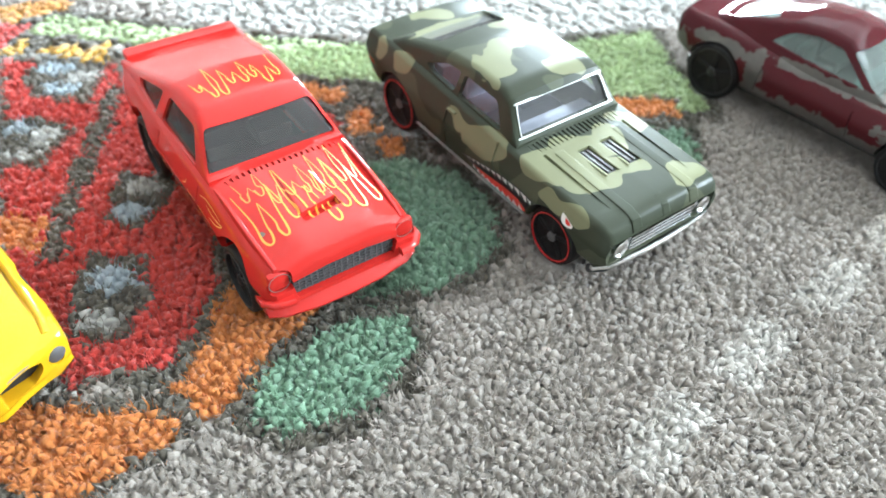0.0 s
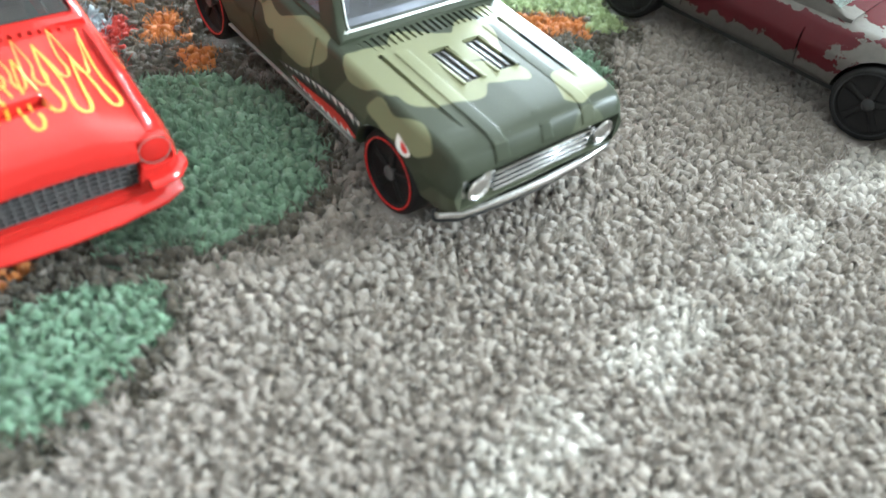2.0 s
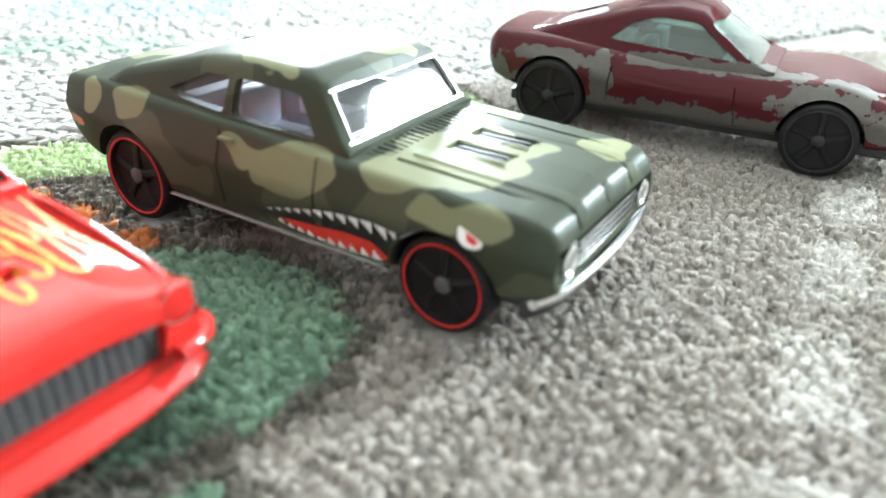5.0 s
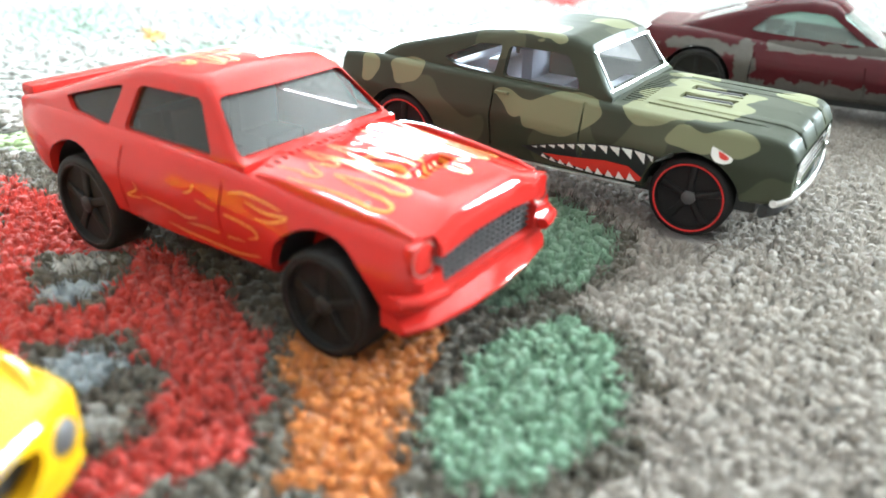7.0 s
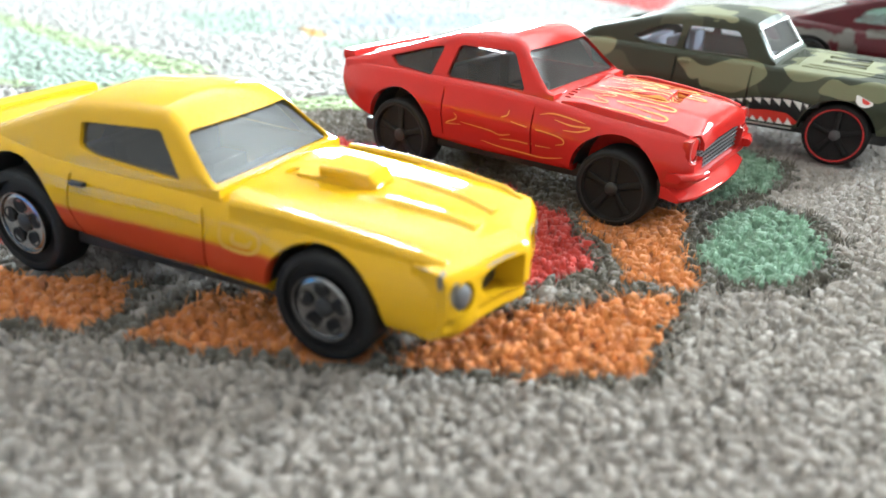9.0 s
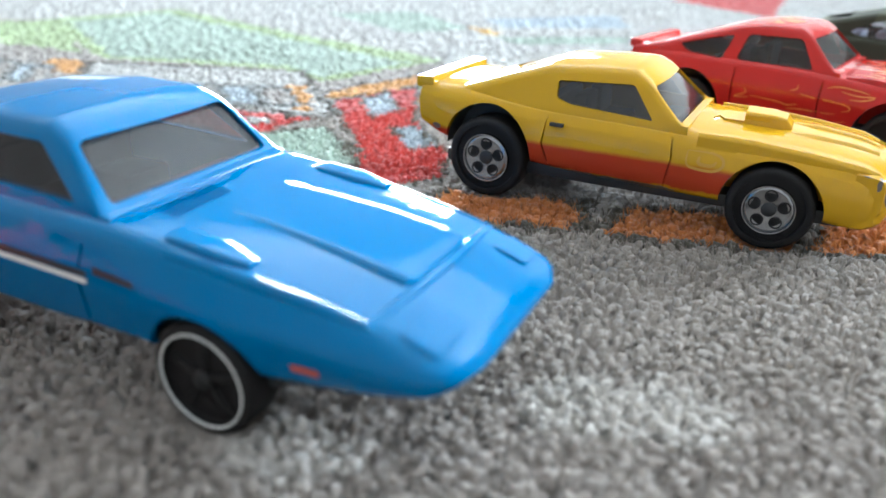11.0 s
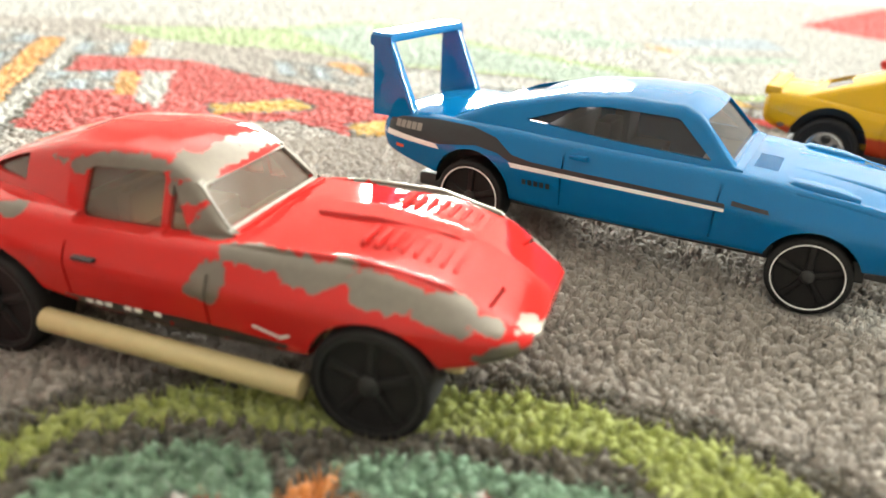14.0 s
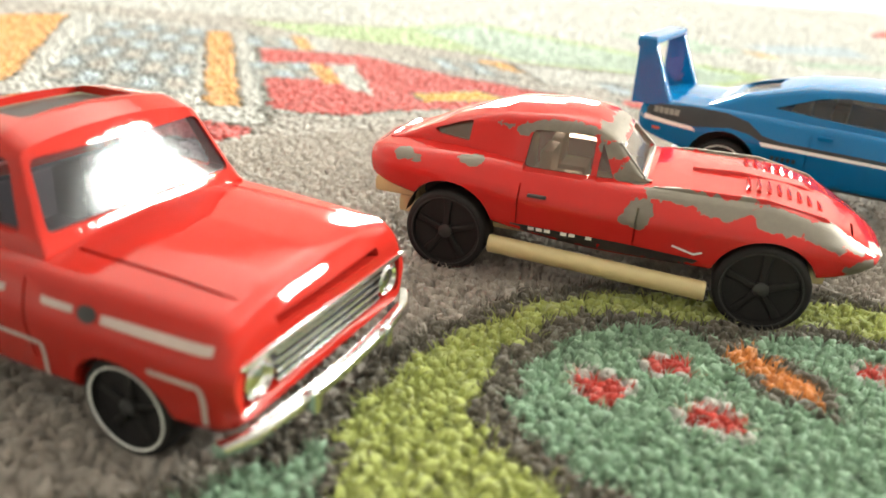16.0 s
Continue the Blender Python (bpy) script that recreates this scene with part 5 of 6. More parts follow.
    # flame outlines: round lobes in front, long tongues that taper to points behind
    def flames(count, half, front, back, seed, width):
        rng = random.Random(seed)
        cell = 2 * half / count
        tips = [(back + rng.uniform(-0.06, 0.42) + (0.25 if k % 3 == 1 else 0), -half + k * cell + rng.uniform(-0.03, 0.03)) for k in range(count + 1)]
        out = []
        for k in range(count):
            (xa, ya), (xb, yb) = tips[k], tips[k + 1]
            mid, lobe = (ya + yb) / 2 + rng.uniform(-0.03, 0.03), front - 0.22 * abs(ya + yb) / 2 + rng.uniform(-0.34, 0.04)
            h = cell * rng.uniform(0.24, 0.32)
            pa, pb = xa + 0.55 * (lobe - xa), xb + 0.55 * (lobe - xb)
            out.append(ribbon([(xa, ya), (pa, ya + 0.25 * cell), (lobe - 0.16, mid - h), (lobe - 0.03, mid - 0.6 * h), (lobe, mid), (lobe - 0.03, mid + 0.6 * h), (lobe - 0.16, mid + h), (pb, yb - 0.25 * cell), (xb, yb)], width))
        for bm in out:
            lay(bm, tree, "top", 0.009)
        return join(out)
    part("flame_print", flames(8, 0.98, 2.52, 1.0, 5, 0.034), M_YELLOW_LINE, ob, "yellow flame outlines printed on the bonnet")
    part("flame_print", flames(9, 0.90, 1.95, 0.98, 8, 0.026), M_AMBER_LINE, ob, "thin amber flame outlines inside the yellow ones")
    part("flame_print", flames(8, 0.70, 0.0, -1.0, 6, 0.028), M_YELLOW_LINE, ob, "yellow flame outlines printed on the roof")
    for face in ("right", "left"):
        lines = []
        for path in ([(1.02, 0.86), (1.14, 0.90), (1.10, 0.97), (0.85, 1.01), (0.55, 1.03), (0.30, 1.07)], [(1.12, 0.69), (0.81, 0.63), (0.51, 0.64), (0.09, 0.66), (-0.2, 0.70)],
                     [(0.94, 0.80), (0.63, 0.79), (0.38, 0.80), (0.12, 0.78)], [(0.30, 0.88), (0.12, 0.84), (-0.06, 0.88), (-0.55, 0.92)], [(-0.55, 0.88), (-0.82, 0.86), (-0.62, 0.96), (-0.66, 1.04)],
                     [(0.25, 1.21), (0.23, 1.14), (0.13, 1.10)], [(0.95, 1.19), (1.22, 1.15), (1.48, 1.16), (1.32, 1.09), (1.10, 1.08)], [(1.40, 1.20), (1.15, 1.24), (0.90, 1.26), (0.72, 1.22)]):
            lines.append(ribbon(path, 0.020))
        for bm in lines:
            lay(bm, tree, face, 0.009)
        part("flame_print", join(lines), M_AMBER_LINE, ob, "thin orange flame outlines printed on the flank")
    running_gear(ob, fx, rx, fr, rr, 1.27, "dark", 0.45, hubs=axles)
    return ob


def yellow_car():
    ob = car("toy_car", -14.69, -4.79, -22.7, "yellow die-cast pony car with a red lower flank and chrome wheels")
    fx, rx, fr, rr, w = 1.96, -2.04, 0.55, 0.61, 1.17
    axles = (0.47, 0.53)
    body = shape(hull, [(-3.27, 0.98, 0.95, 1.40, 1.46, 0.92), (-3.2, 1.08, 0.88, 1.52, 1.56, 0.98), (-2.5, 1.17, 0.66, 1.50, 1.56, 1.04), (-1.2, 1.18, 0.52, 1.40, 1.46, 1.04), (0, 1.16, 0.46, 1.36, 1.42, 1.04),
                        (0.8, 1.15, 0.44, 1.31, 1.38, 1.03), (1.98, 1.18, 0.42, 1.24, 1.32, 1.0), (2.7, 1.14, 0.36, 1.17, 1.25, 0.99), (2.98, 1.11, 0.34, 1.11, 1.19, 0.96), (3.14, 1.04, 0.36, 1.06, 1.14, 0.90), (3.25, 0.92, 0.42, 0.98, 1.06, 0.78), (3.30, 0.80, 0.48, 0.90, 1.00, 0.68)], mid=0.55, r=0.2)
    top = [(-2.75, 1.45), (-1.9, 1.72), (-1.25, 1.92), (-0.5, 1.97), (-0.02, 1.97), (0.18, 1.87), (0.80, 1.30)]
    up = shape(cabin, top, 1.36, 1.03, 1.96, 0.80, 1.1, bow=0.03, crown=0.085)
    tail = shape(box, -3.32, -3.0, -0.98, 0.98, 1.42, 1.61, 0.07)
    cuts = wells(fx, rx, fr, rr, w, 0.09, hubs=axles, ob=ob, lift=(0.0, 0.12))
    cuts.append(shape(cabin, top, 1.36, 1.03, 1.96, 0.80, 0.8, inset=0.09, crown=0.073, bow=0.03))
    cuts.append(slot_y(rounded([(-1.05, 1.52), (-0.85, 1.46), (0.34, 1.38), (0.0, 1.81), (-1.07, 1.76)], 0.05)))
    cuts.append(slot_x(rounded([(-0.95, 1.38), (0.95, 1.38), (0.77, 1.81), (-0.77, 1.81)], 0.08), 0.0, 1.4))
    cuts.append(slot_x(rounded([(-0.72, 1.58), (0.72, 1.58), (0.62, 1.78), (-0.62, 1.78)], 0.08), -2.8, -1.3))
    for s in (-1, 1):
        cuts.append(slot_x(rounded([(s * 0.08, 0.62), (s * 0.50, 0.66), (s * 0.64, 0.76), (s * 0.66, 0.90), (s * 0.48, 0.965), (s * 0.08, 0.955)], 0.05), 3.20, 3.8))
        cuts.append(slot_x([(s * 0.85 + 0.115 * math.cos(a), 0.80 + 0.14 * math.sin(a)) for a in np.linspace(0, 2 * math.pi, 19)[:-1]], 3.21, 3.8))
        cuts.append(slot_z([(1.0, s * 0.2 - 0.1), (1.25, s * 0.7 - 0.12), (1.32, s * 0.7 + 0.1), (1.06, s * 0.2 + 0.1)], 1.36, 1.8))
    cuts += groove_y([(-1.1, 1.36), (-1.16, 0.9), (-1.05, 0.58)], w=1.17) + groove_y([(0.62, 1.30), (0.66, 0.95), (0.60, 0.56)], w=1.155)
    scoop = bmesh.new()
    skin(scoop, [[(x, y, z) for y, z in rounded([(-hw, 1.15), (hw, 1.15), (hw * 0.85, zt), (-hw * 0.85, zt)], 0.06)] for x, hw, zt in ((1.0, 0.27, 1.48), (1.08, 0.30, 1.51), (1.75, 0.28, 1.49), (1.92, 0.24, 1.46), (2.0, 0.18, 1.36))])
    cuts.append(shape(box, 0.9, 1.08, -0.22, 0.22, 1.41, 1.47))
    for s in (-1, 1):
        cuts.append(shape(box, 1.2, 1.72, *sorted((s * 0.24, s * 0.34)), 1.395, 1.455))
        cuts.append(slot_z([(0.95, s * 0.93 - 0.015), (2.9, s * 0.86 - 0.015), (2.9, s * 0.86 + 0.015), (0.95, s * 0.93 + 0.015)], 1.17, 1.8))
    ridges = []
    for s in (-1, 1):
        ridges.append(crest([(1.9, s * 0.30, 1.32), (2.3, s * 0.28, 1.325), (2.8, s * 0.24, 1.265), (3.08, s * 0.20, 1.19)]))
        ridges.append(crest([(0.95, s * 0.99, 1.33), (1.6, s * 0.98, 1.32), (2.3, s * 0.96, 1.255), (2.9, s * 0.92, 1.17), (3.1, s * 0.86, 1.10)], 0.07, 0.02))
    # the pointed nose: a beak between the grilles, swept back to the lamps
    nose = bmesh.new()
    rows = []
    for y in (-1.03, -0.97, -0.80, -0.60, -0.30, -0.08, 0.0, 0.08, 0.30, 0.60, 0.80, 0.97, 1.03):
        u = abs(y)
        xf = 3.50 - 0.26 * u - (0.35 * (u - 0.90) if u > 0.90 else 0.0) + (0.03 if u < 0.1 else 0.0)
        rows.append([(x, y, z) for x, z in rounded([(2.85, 0.42), (xf - 0.16, 0.40), (xf - 0.03, 0.48), (xf - 0.05, 0.58), (xf, 0.64), (xf, 0.97), (xf - 0.05, 1.05), (xf - 0.22, 1.13 - 0.05 * u * u), (2.85, 1.16 - 0.07 * u * u)], 0.035)])
    skin(nose, rows)
    mesh = carve(body, cuts, [up, tail, scoop, nose] + ridges)
    tree = tree_of(mesh)
    part("body", mesh, M_YELLOW, ob, "yellow die-cast body with a red lower flank")
    part("window_insert", shape(glazing, top, 1.36, 1.03, 1.96, 0.80, 1.3, inset=0.045, crown=0.079, bow=0.03), M_SMOKE_DARK, ob, "smoked plastic windows")
    interior(ob, -1.6, 0.5, 0.8, 0.8, 1.55, M_SEAT)
    part("chassis", shape(box, -2.8, 2.8, -0.9, 0.9, 0.32, 0.52, 0.06), M_CHASSIS, ob)
    for s in (-1, 1):
        part("grille", shape(box, 3.19, 3.215, min(s * 0.06, s * 0.68), max(s * 0.06, s * 0.68), 0.60, 0.98), M_DARK, ob, "dark recessed grille")
        bm = bmesh.new()
        lathe(bm, [(0.12, 0.0), (0.12, -0.05), (0.07, -0.08), (0.01, -0.085)], 22)
        bmesh.ops.transform(bm, matrix=Matrix.Translation((3.20, s * 0.85, 0.80)) @ Matrix.Rotation(radians(90 - s * -14), 4, "Z"), verts=bm.verts)
        part("headlight", bm, M_GRILLE, ob, "dark worn headlight")
    for face in ("right", "left"):
        # flat ribbons; their ochre paints the shading of the embossed vent
        lines = [ribbon([(0.86, 1.10), (1.16, 1.10), (1.30, 1.05), (1.32, 0.95), (1.2, 0.87), (0.94, 0.88), (0.86, 0.94), (0.86, 1.10)], 0.035),
                 ribbon([(1.02, 1.04), (1.02, 0.95), (1.18, 0.94), (1.24, 1.0)], 0.045)]
        for bm in lines:
            lay(bm, tree, face, 0.006)
        part("wing_vent", join(lines), M_OCHRE, ob, "wing vent drawn flat in ochre: painted relief shading and bronze-worn edge")
        s = -1 if face == "right" else 1
        part("door_handle", shape(box, -1.05, -0.85, *sorted((s * 1.12, s * 1.19)), 1.17, 1.22, 0.015), M_DARK, ob)
    running_gear(ob, fx, rx, fr, rr, 1.10, "chrome", 0.42, 1.12, hubs=axles)
    return ob


def winged_car():
    ob = car("toy_car", -20.75, -8.88, -21.4, "blue die-cast winged coupe with a long nose and tall rear wing")
    fx, rx, fr, rr, w = 2.34, -2.36, 0.51, 0.55, 1.42
    axles = (0.4, 0.49)
    body = shape(hull, [(-4.02, 1.12, 0.98, 1.40, 1.44, 1.05), (-3.9, 1.24, 0.92, 1.52, 1.57, 1.12), (-3.2, 1.38, 0.76, 1.58, 1.64, 1.20), (-2.2, 1.42, 0.58, 1.58, 1.64, 1.24), (-1.0, 1.42, 0.50, 1.55, 1.60, 1.26), (0.4, 1.41, 0.50, 1.52, 1.57, 1.26),
                        (1.3, 1.41, 0.52, 1.515, 1.54, 1.25), (2.3, 1.42, 0.52, 1.415, 1.47, 1.22), (3.2, 1.36, 0.56, 1.28, 1.36, 1.15), (3.9, 1.30, 0.63, 1.14, 1.22, 1.12), (4.25, 1.24, 0.70, 1.03, 1.10, 1.08), (4.38, 1.18, 0.75, 0.99, 1.05, 1.03), (4.48, 1.03, 0.81, 0.94, 0.985, 0.89), (4.545, 0.80, 0.85, 0.905, 0.93, 0.66)], mid=0.55, r=0.12)
    top = [(-2.9, 1.55), (-2.2, 1.86), (-1.2, 2.11), (-0.3, 2.19), (0.48, 2.185), (0.73, 2.08), (1.34, 1.46)]
    up = shape(cabin, top, 1.52, 1.20, 2.14, 0.96, 1.2, bow=0.03, crown=0.055)
    cuts = wells(fx, rx, fr, rr, w, 0.08, hubs=axles, ob=ob, lift=(0.0, 0.10))
    cuts.append(shape(cabin, top, 1.52, 1.20, 2.14, 0.96, 0.85, inset=0.1, crown=0.043, bow=0.03))
    cuts.append(slot_y(rounded([(-1.66, 1.72), (-0.4, 1.63), (0.96, 1.58), (0.44, 2.03), (-0.55, 2.04), (-0.95, 1.98)], 0.06)))
    cuts.append(slot_x(rounded([(-1.02, 1.58), (1.02, 1.58), (0.90, 2.05), (-0.90, 2.05)], 0.08), 0.4, 1.8))
    cuts.append(slot_x(rounded([(-0.8, 1.75), (0.8, 1.75), (0.7, 2.02), (-0.7, 2.02)], 0.08), -2.7, -1.5))
    for k in range(16):
        y = -0.78 + k * 0.045
        cuts.append(slot_z([(1.42, y - 0.012), (1.72, y - 0.012), (1.72, y + 0.012), (1.42, y + 0.012)], 1.49, 1.9))
    cuts += groove_y([(-0.95, 1.5), (-0.95, 0.66)], w=1.415) + groove_y([(1.15, 1.46), (1.10, 0.66)], w=1.41)
    ridge = bmesh.new()
    skin(ridge, [[(x, y, z) for y, z in rounded([(-hw, 1.0), (hw, 1.0), (hw, zt - 0.05), (hw * 0.88, zt), (-hw * 0.88, zt), (-hw, zt - 0.05)], 0.04)] for x, hw, zt in ((1.9, 0.46, 1.50), (2.4, 0.50, 1.475), (3.0, 0.54, 1.42), (3.6, 0.56, 1.33), (3.76, 0.55, 1.29), (3.82, 0.50, 1.23))])
    scoops = []
    for s in (-1, 1):
        bm = bmesh.new()
        skin(bm, [[(x, s * 1.02 + y, z) for y, z in rounded([(-hw, 1.1), (hw, 1.1), (hw * 0.7, zt), (-hw * 0.7, zt)], 0.05)] for x, hw, zt in ((1.8, 0.12, 1.46), (1.95, 0.18, 1.51), (2.4, 0.18, 1.475), (2.7, 0.10, 1.41))])
        scoops.append(bm)
    seam = bmesh.new()
    skin(seam, [[(3.86 + a - 0.10 * (y / 1.1) ** 2, y, zt + c) for a, c in ((-0.05, -0.2), (0.05, -0.2), (0.05, -0.02), (0.0, 0.0), (-0.05, -0.02))] for y, zt in ((-1.12, 1.17), (-0.9, 1.21), (-0.45, 1.255), (0.0, 1.27), (0.45, 1.255), (0.9, 1.21), (1.12, 1.17))])
    scoops.append(seam)
    for s in (-1, 1):
        scoops.append(crest([(2.0, s * 1.20, 1.445), (2.6, s * 1.17, 1.385), (3.2, s * 1.12, 1.30), (3.75, s * 1.08, 1.19)], 0.06, 0.02))
    mesh = carve(body, cuts, [up, ridge] + scoops)
    tree = tree_of(mesh)
    part("body", mesh, M_BLUE, ob, "bright blue die-cast body")
    part("window_insert", shape(glazing, top, 1.52, 1.20, 2.14, 0.96, 1.35, inset=0.05, crown=0.049, bow=0.03), M_PALE_GLASS, ob, "smoked plastic windows")
    interior(ob, -1.7, 1.1, 0.95, 0.9, 1.78, M_SEAT)
    part("chassis", shape(box, -3.4, 3.3, -1.05, 1.05, 0.40, 0.62, 0.06), M_CHASSIS, ob)
    for s in (-1, 1):
        part("lamp_cover", print_on(tree, rounded([(4.02, s * 0.84 - 0.2), (4.32, s * 0.84 - 0.2), (4.32, s * 0.84 + 0.16), (4.02, s * 0.84 + 0.2)], 0.05), "top", 0.022), M_BLUE, ob, "raised pop-up lamp cover")
    bm = shape(box, 2.75, 2.95, -1.15, -0.95, 0.38, 0.66, 0.03)
    part("axle_stub", bm, M_CHASSIS, ob)
    # rear wing: two tapering uprights and a cross bar
    sections = [(-4.20 - 0.02 * u, -3.42 - 0.51 * u, 1.45 + 1.18 * u, 0.11 - 0.03 * u) for u in np.linspace(0, 1, 5)]
    for s in (-1, 1):
        bm = bmesh.new()
        skin(bm, [[(x, s * 1.08 + y, z) for x, y in rounded([(a, -t), (b, -t), (b, t), (a, t)], 0.05)] for a, b, z, t in sections])
        part("wing_upright", bm, M_BLUE, ob, "tall blue wing upright")
    bm = bmesh.new()
    skin(bm, [[(x, y, z - drop) for x, z in rounded([(-4.25, 2.53), (-3.88, 2.54), (-3.88, 2.68), (-4.25, 2.69)], 0.05)] for y, drop in ((-1.175, 0.05), (-1.14, 0.012), (-1.08, 0.0), (0.0, 0.0), (1.08, 0.0), (1.14, 0.012), (1.175, 0.05))])
    part("wing_bar", bm, M_BLUE, ob, "blue wing cross bar")
    for face in ("right", "left"):
        part("flank_stripe", print_on(tree, [(-3.96, 1.47), (-3.0, 1.54), (-2.4, 1.53), (-2.0, 1.44), (-1.72, 1.25), (-1.4, 1.20), (1.22, 1.135), (1.24, 1.085), (-1.7, 1.14), (-1.95, 1.24), (-2.3, 1.29), (-2.9, 1.21), (-3.95, 1.28)], face, 0.006), M_BLACK_PRINT, ob, "black printed flank stripe")
        part("flank_line", print_on(tree, [(-1.75, 1.145), (1.23, 1.075), (1.23, 1.03), (-1.7, 1.08)], face, 0.010), M_WHITE_PRINT, ob, "thin white printed line")
        part("tail_line", print_on(tree, [(-3.95, 1.29), (-2.95, 1.205), (-2.88, 1.135), (-3.95, 1.20)], face, 0.010), M_WHITE_PRINT, ob, "white printed tail stripe")
        bars = [print_on(tree, [(-3.72 + k * 0.1, 1.345), (-3.635 + k * 0.1, 1.34), (-3.635 + k * 0.1, 1.445), (-3.72 + k * 0.1, 1.45)], face, 0.011) for k in range(5)]
        part("tail_print", join(bars), M_BARE, ob, "pale printed bars")
        bars = [print_on(tree, [(-1.52 + k * 0.09, 0.86), (-1.46 + k * 0.09, 0.86), (-1.46 + k * 0.09, 0.94), (-1.52 + k * 0.09, 0.94)], face, 0.008) for k in range(5)]
        part("script_print", join(bars), M_BLACK_PRINT, ob, "small dark printed script")
        part("vent_print", print_on(tree, [(1.30, 1.19), (1.74, 1.15), (1.76, 1.10), (1.30, 1.13)], face, 0.008), M_BLACK_PRINT, ob, "short dark vent line")
        part("marker_print", print_on(tree, [(3.22, 0.75), (3.46, 0.75), (3.46, 0.81), (3.22, 0.81)], face, 0.008), M_AMBER, ob, "orange printed side marker")
        part("marker_print", print_on(tree, [(-3.7, 1.03), (-3.55, 1.03), (-3.55, 1.08), (-3.7, 1.08)], face, 0.008), M_AMBER, ob, "orange printed side marker")
        s = -1 if face == "right" else 1
        part("door_handle", shape(box, -0.85, -0.6, *sorted((s * 1.36, s * 1.44)), 1.36, 1.42, 0.02), M_BLUE, ob)
    running_gear(ob, fx, rx, fr, rr, 1.38, "white", 0.42, hubs=axles)
    return ob


def worn_coupe():
    ob = car("toy_car", -25.59, -12.68, -10.2, "worn red die-cast sports coupe with chipped paint and cream side pipes")
    fx, rx, fr, rr, w = 2.04, -2.09, 0.58, 0.58, 1.44
    axles = (0.43, 0.45)
    body = shape(hull, [(-3.52, 0.70, 1.02, 1.28, 1.32, 0.6), (-3.4, 0.98, 0.95, 1.38, 1.44, 0.88), (-2.9, 1.28, 0.88, 1.46, 1.52, 1.08), (-1.8, 1.44, 0.72, 1.52, 1.54, 1.20), (-0.8, 1.42, 0.56, 1.46, 1.50, 1.18), (0.2, 1.40, 0.50, 1.42, 1.45, 1.16),
                        (1.0, 1.42, 0.52, 1.45, 1.50, 1.14), (1.9, 1.46, 0.56, 1.45, 1.51, 1.12), (2.6, 1.36, 0.62, 1.32, 1.40, 1.06), (3.1, 1.14, 0.70, 1.08, 1.19, 0.92), (3.32, 0.92, 0.78, 0.96, 1.04, 0.76), (3.40, 0.72, 0.85, 0.92, 0.97, 0.60)], mid=0.6, arch=0.5)
    top = [(-3.25, 1.42), (-2.4, 1.79), (-1.9, 1.94), (-1.5, 2.04), (-0.8, 2.085), (-0.3, 2.05), (-0.02, 1.93), (0.06, 1.85), (0.52, 1.38)]
    up = shape(cabin, top, 1.45, 1.05, 2.05, 0.84, 1.1, bow=0.10, tail=0.35, crown=0.100)
    cuts = wells(fx, rx, fr, rr, w, 0.06, hubs=axles, ob=ob, lift=(0.0, 0.08))
    cuts.append(shape(cabin, top, 1.45, 1.05, 2.05, 0.84, 0.85, inset=0.09, crown=0.088, bow=0.10, tail=0.35))
    cuts.append(slot_y(rounded([(-1.16, 1.42), (-0.26, 1.41), (-0.26, 1.94), (-1.10, 1.91)], 0.07)))
    cuts.append(slot_y(rounded([(-0.19, 1.41), (0.04, 1.42), (-0.17, 1.86)], 0.03)))
    cuts.append(slot_x(rounded([(-0.88, 1.48), (0.88, 1.48), (0.76, 1.85), (-0.76, 1.85)], 0.08), -0.1, 1.0))
    cuts.append(slot_y(rounded([(-2.58, 1.67), (-2.50, 1.62), (-2.0, 1.60), (-1.98, 1.89), (-2.2, 1.82)], 0.04)))
    for s in (-1, 1):
        cuts.append(slot_z([(2.95, s * 0.70 - 0.2), (2.98, s * 0.70 - 0.2), (3.02, s * 0.66 + 0.14), (2.99, s * 0.70 + 0.2)], 1.0, 1.6))
    cuts += groove_y([(-1.12, 1.45), (-1.12, 0.72)], w=1.42) + groove_y([(0.42, 1.38), (0.42, 0.66)], w=1.405)
    ridge = bmesh.new()
    skin(ridge, [[(x, y, z) for y, z in rounded([(-hw, 1.2), (hw, 1.2), (hw * 0.7, zt), (-hw * 0.7, zt)], 0.03)] for x, hw, zt in ((0.72, 0.24, 1.42), (0.95, 0.27, 1.53), (1.6, 0.26, 1.555), (2.4, 0.2, 1.47), (3.0, 0.10, 1.21))])
    louvres = []
    for s in (-1, 1):
        bm = bmesh.new()
        skin(bm, [[(x, s * yy + y, z) for y, z in rounded([(-0.10, 1.0), (0.10, 1.0), (0.035, zt), (-0.035, zt)], 0.02)] for x, yy, zt in ((0.55, 1.06, 1.44), (1.0, 1.07, 1.485), (1.9, 1.05, 1.495), (2.6, 0.98, 1.36), (3.05, 0.84, 1.06))])
        louvres.append(bm)
    for s in (-1, 1):
        for k in range(8):
            x, z = 1.66 + k * 0.125, 1.505 - 0.006 * k - 0.0026 * k * k
            bm = bmesh.new()
            skin(bm, [[(x + a, s * 0.52 + y, z - 0.1 + c) for a, c in ((0.0, 0.0), (0.075, 0.0), (0.068, h), (0.035, h + 0.02))] for y, h in ((-0.22, 0.095), (-0.18, 0.128), (0.18, 0.128), (0.22, 0.095))])
            louvres.append(bm)
    mesh = carve(body, cuts, [up, ridge] + louvres)
    tree = tree_of(mesh)
    part("body", mesh, M_RED_WORN, ob, "red die-cast body with paint worn to bare metal")
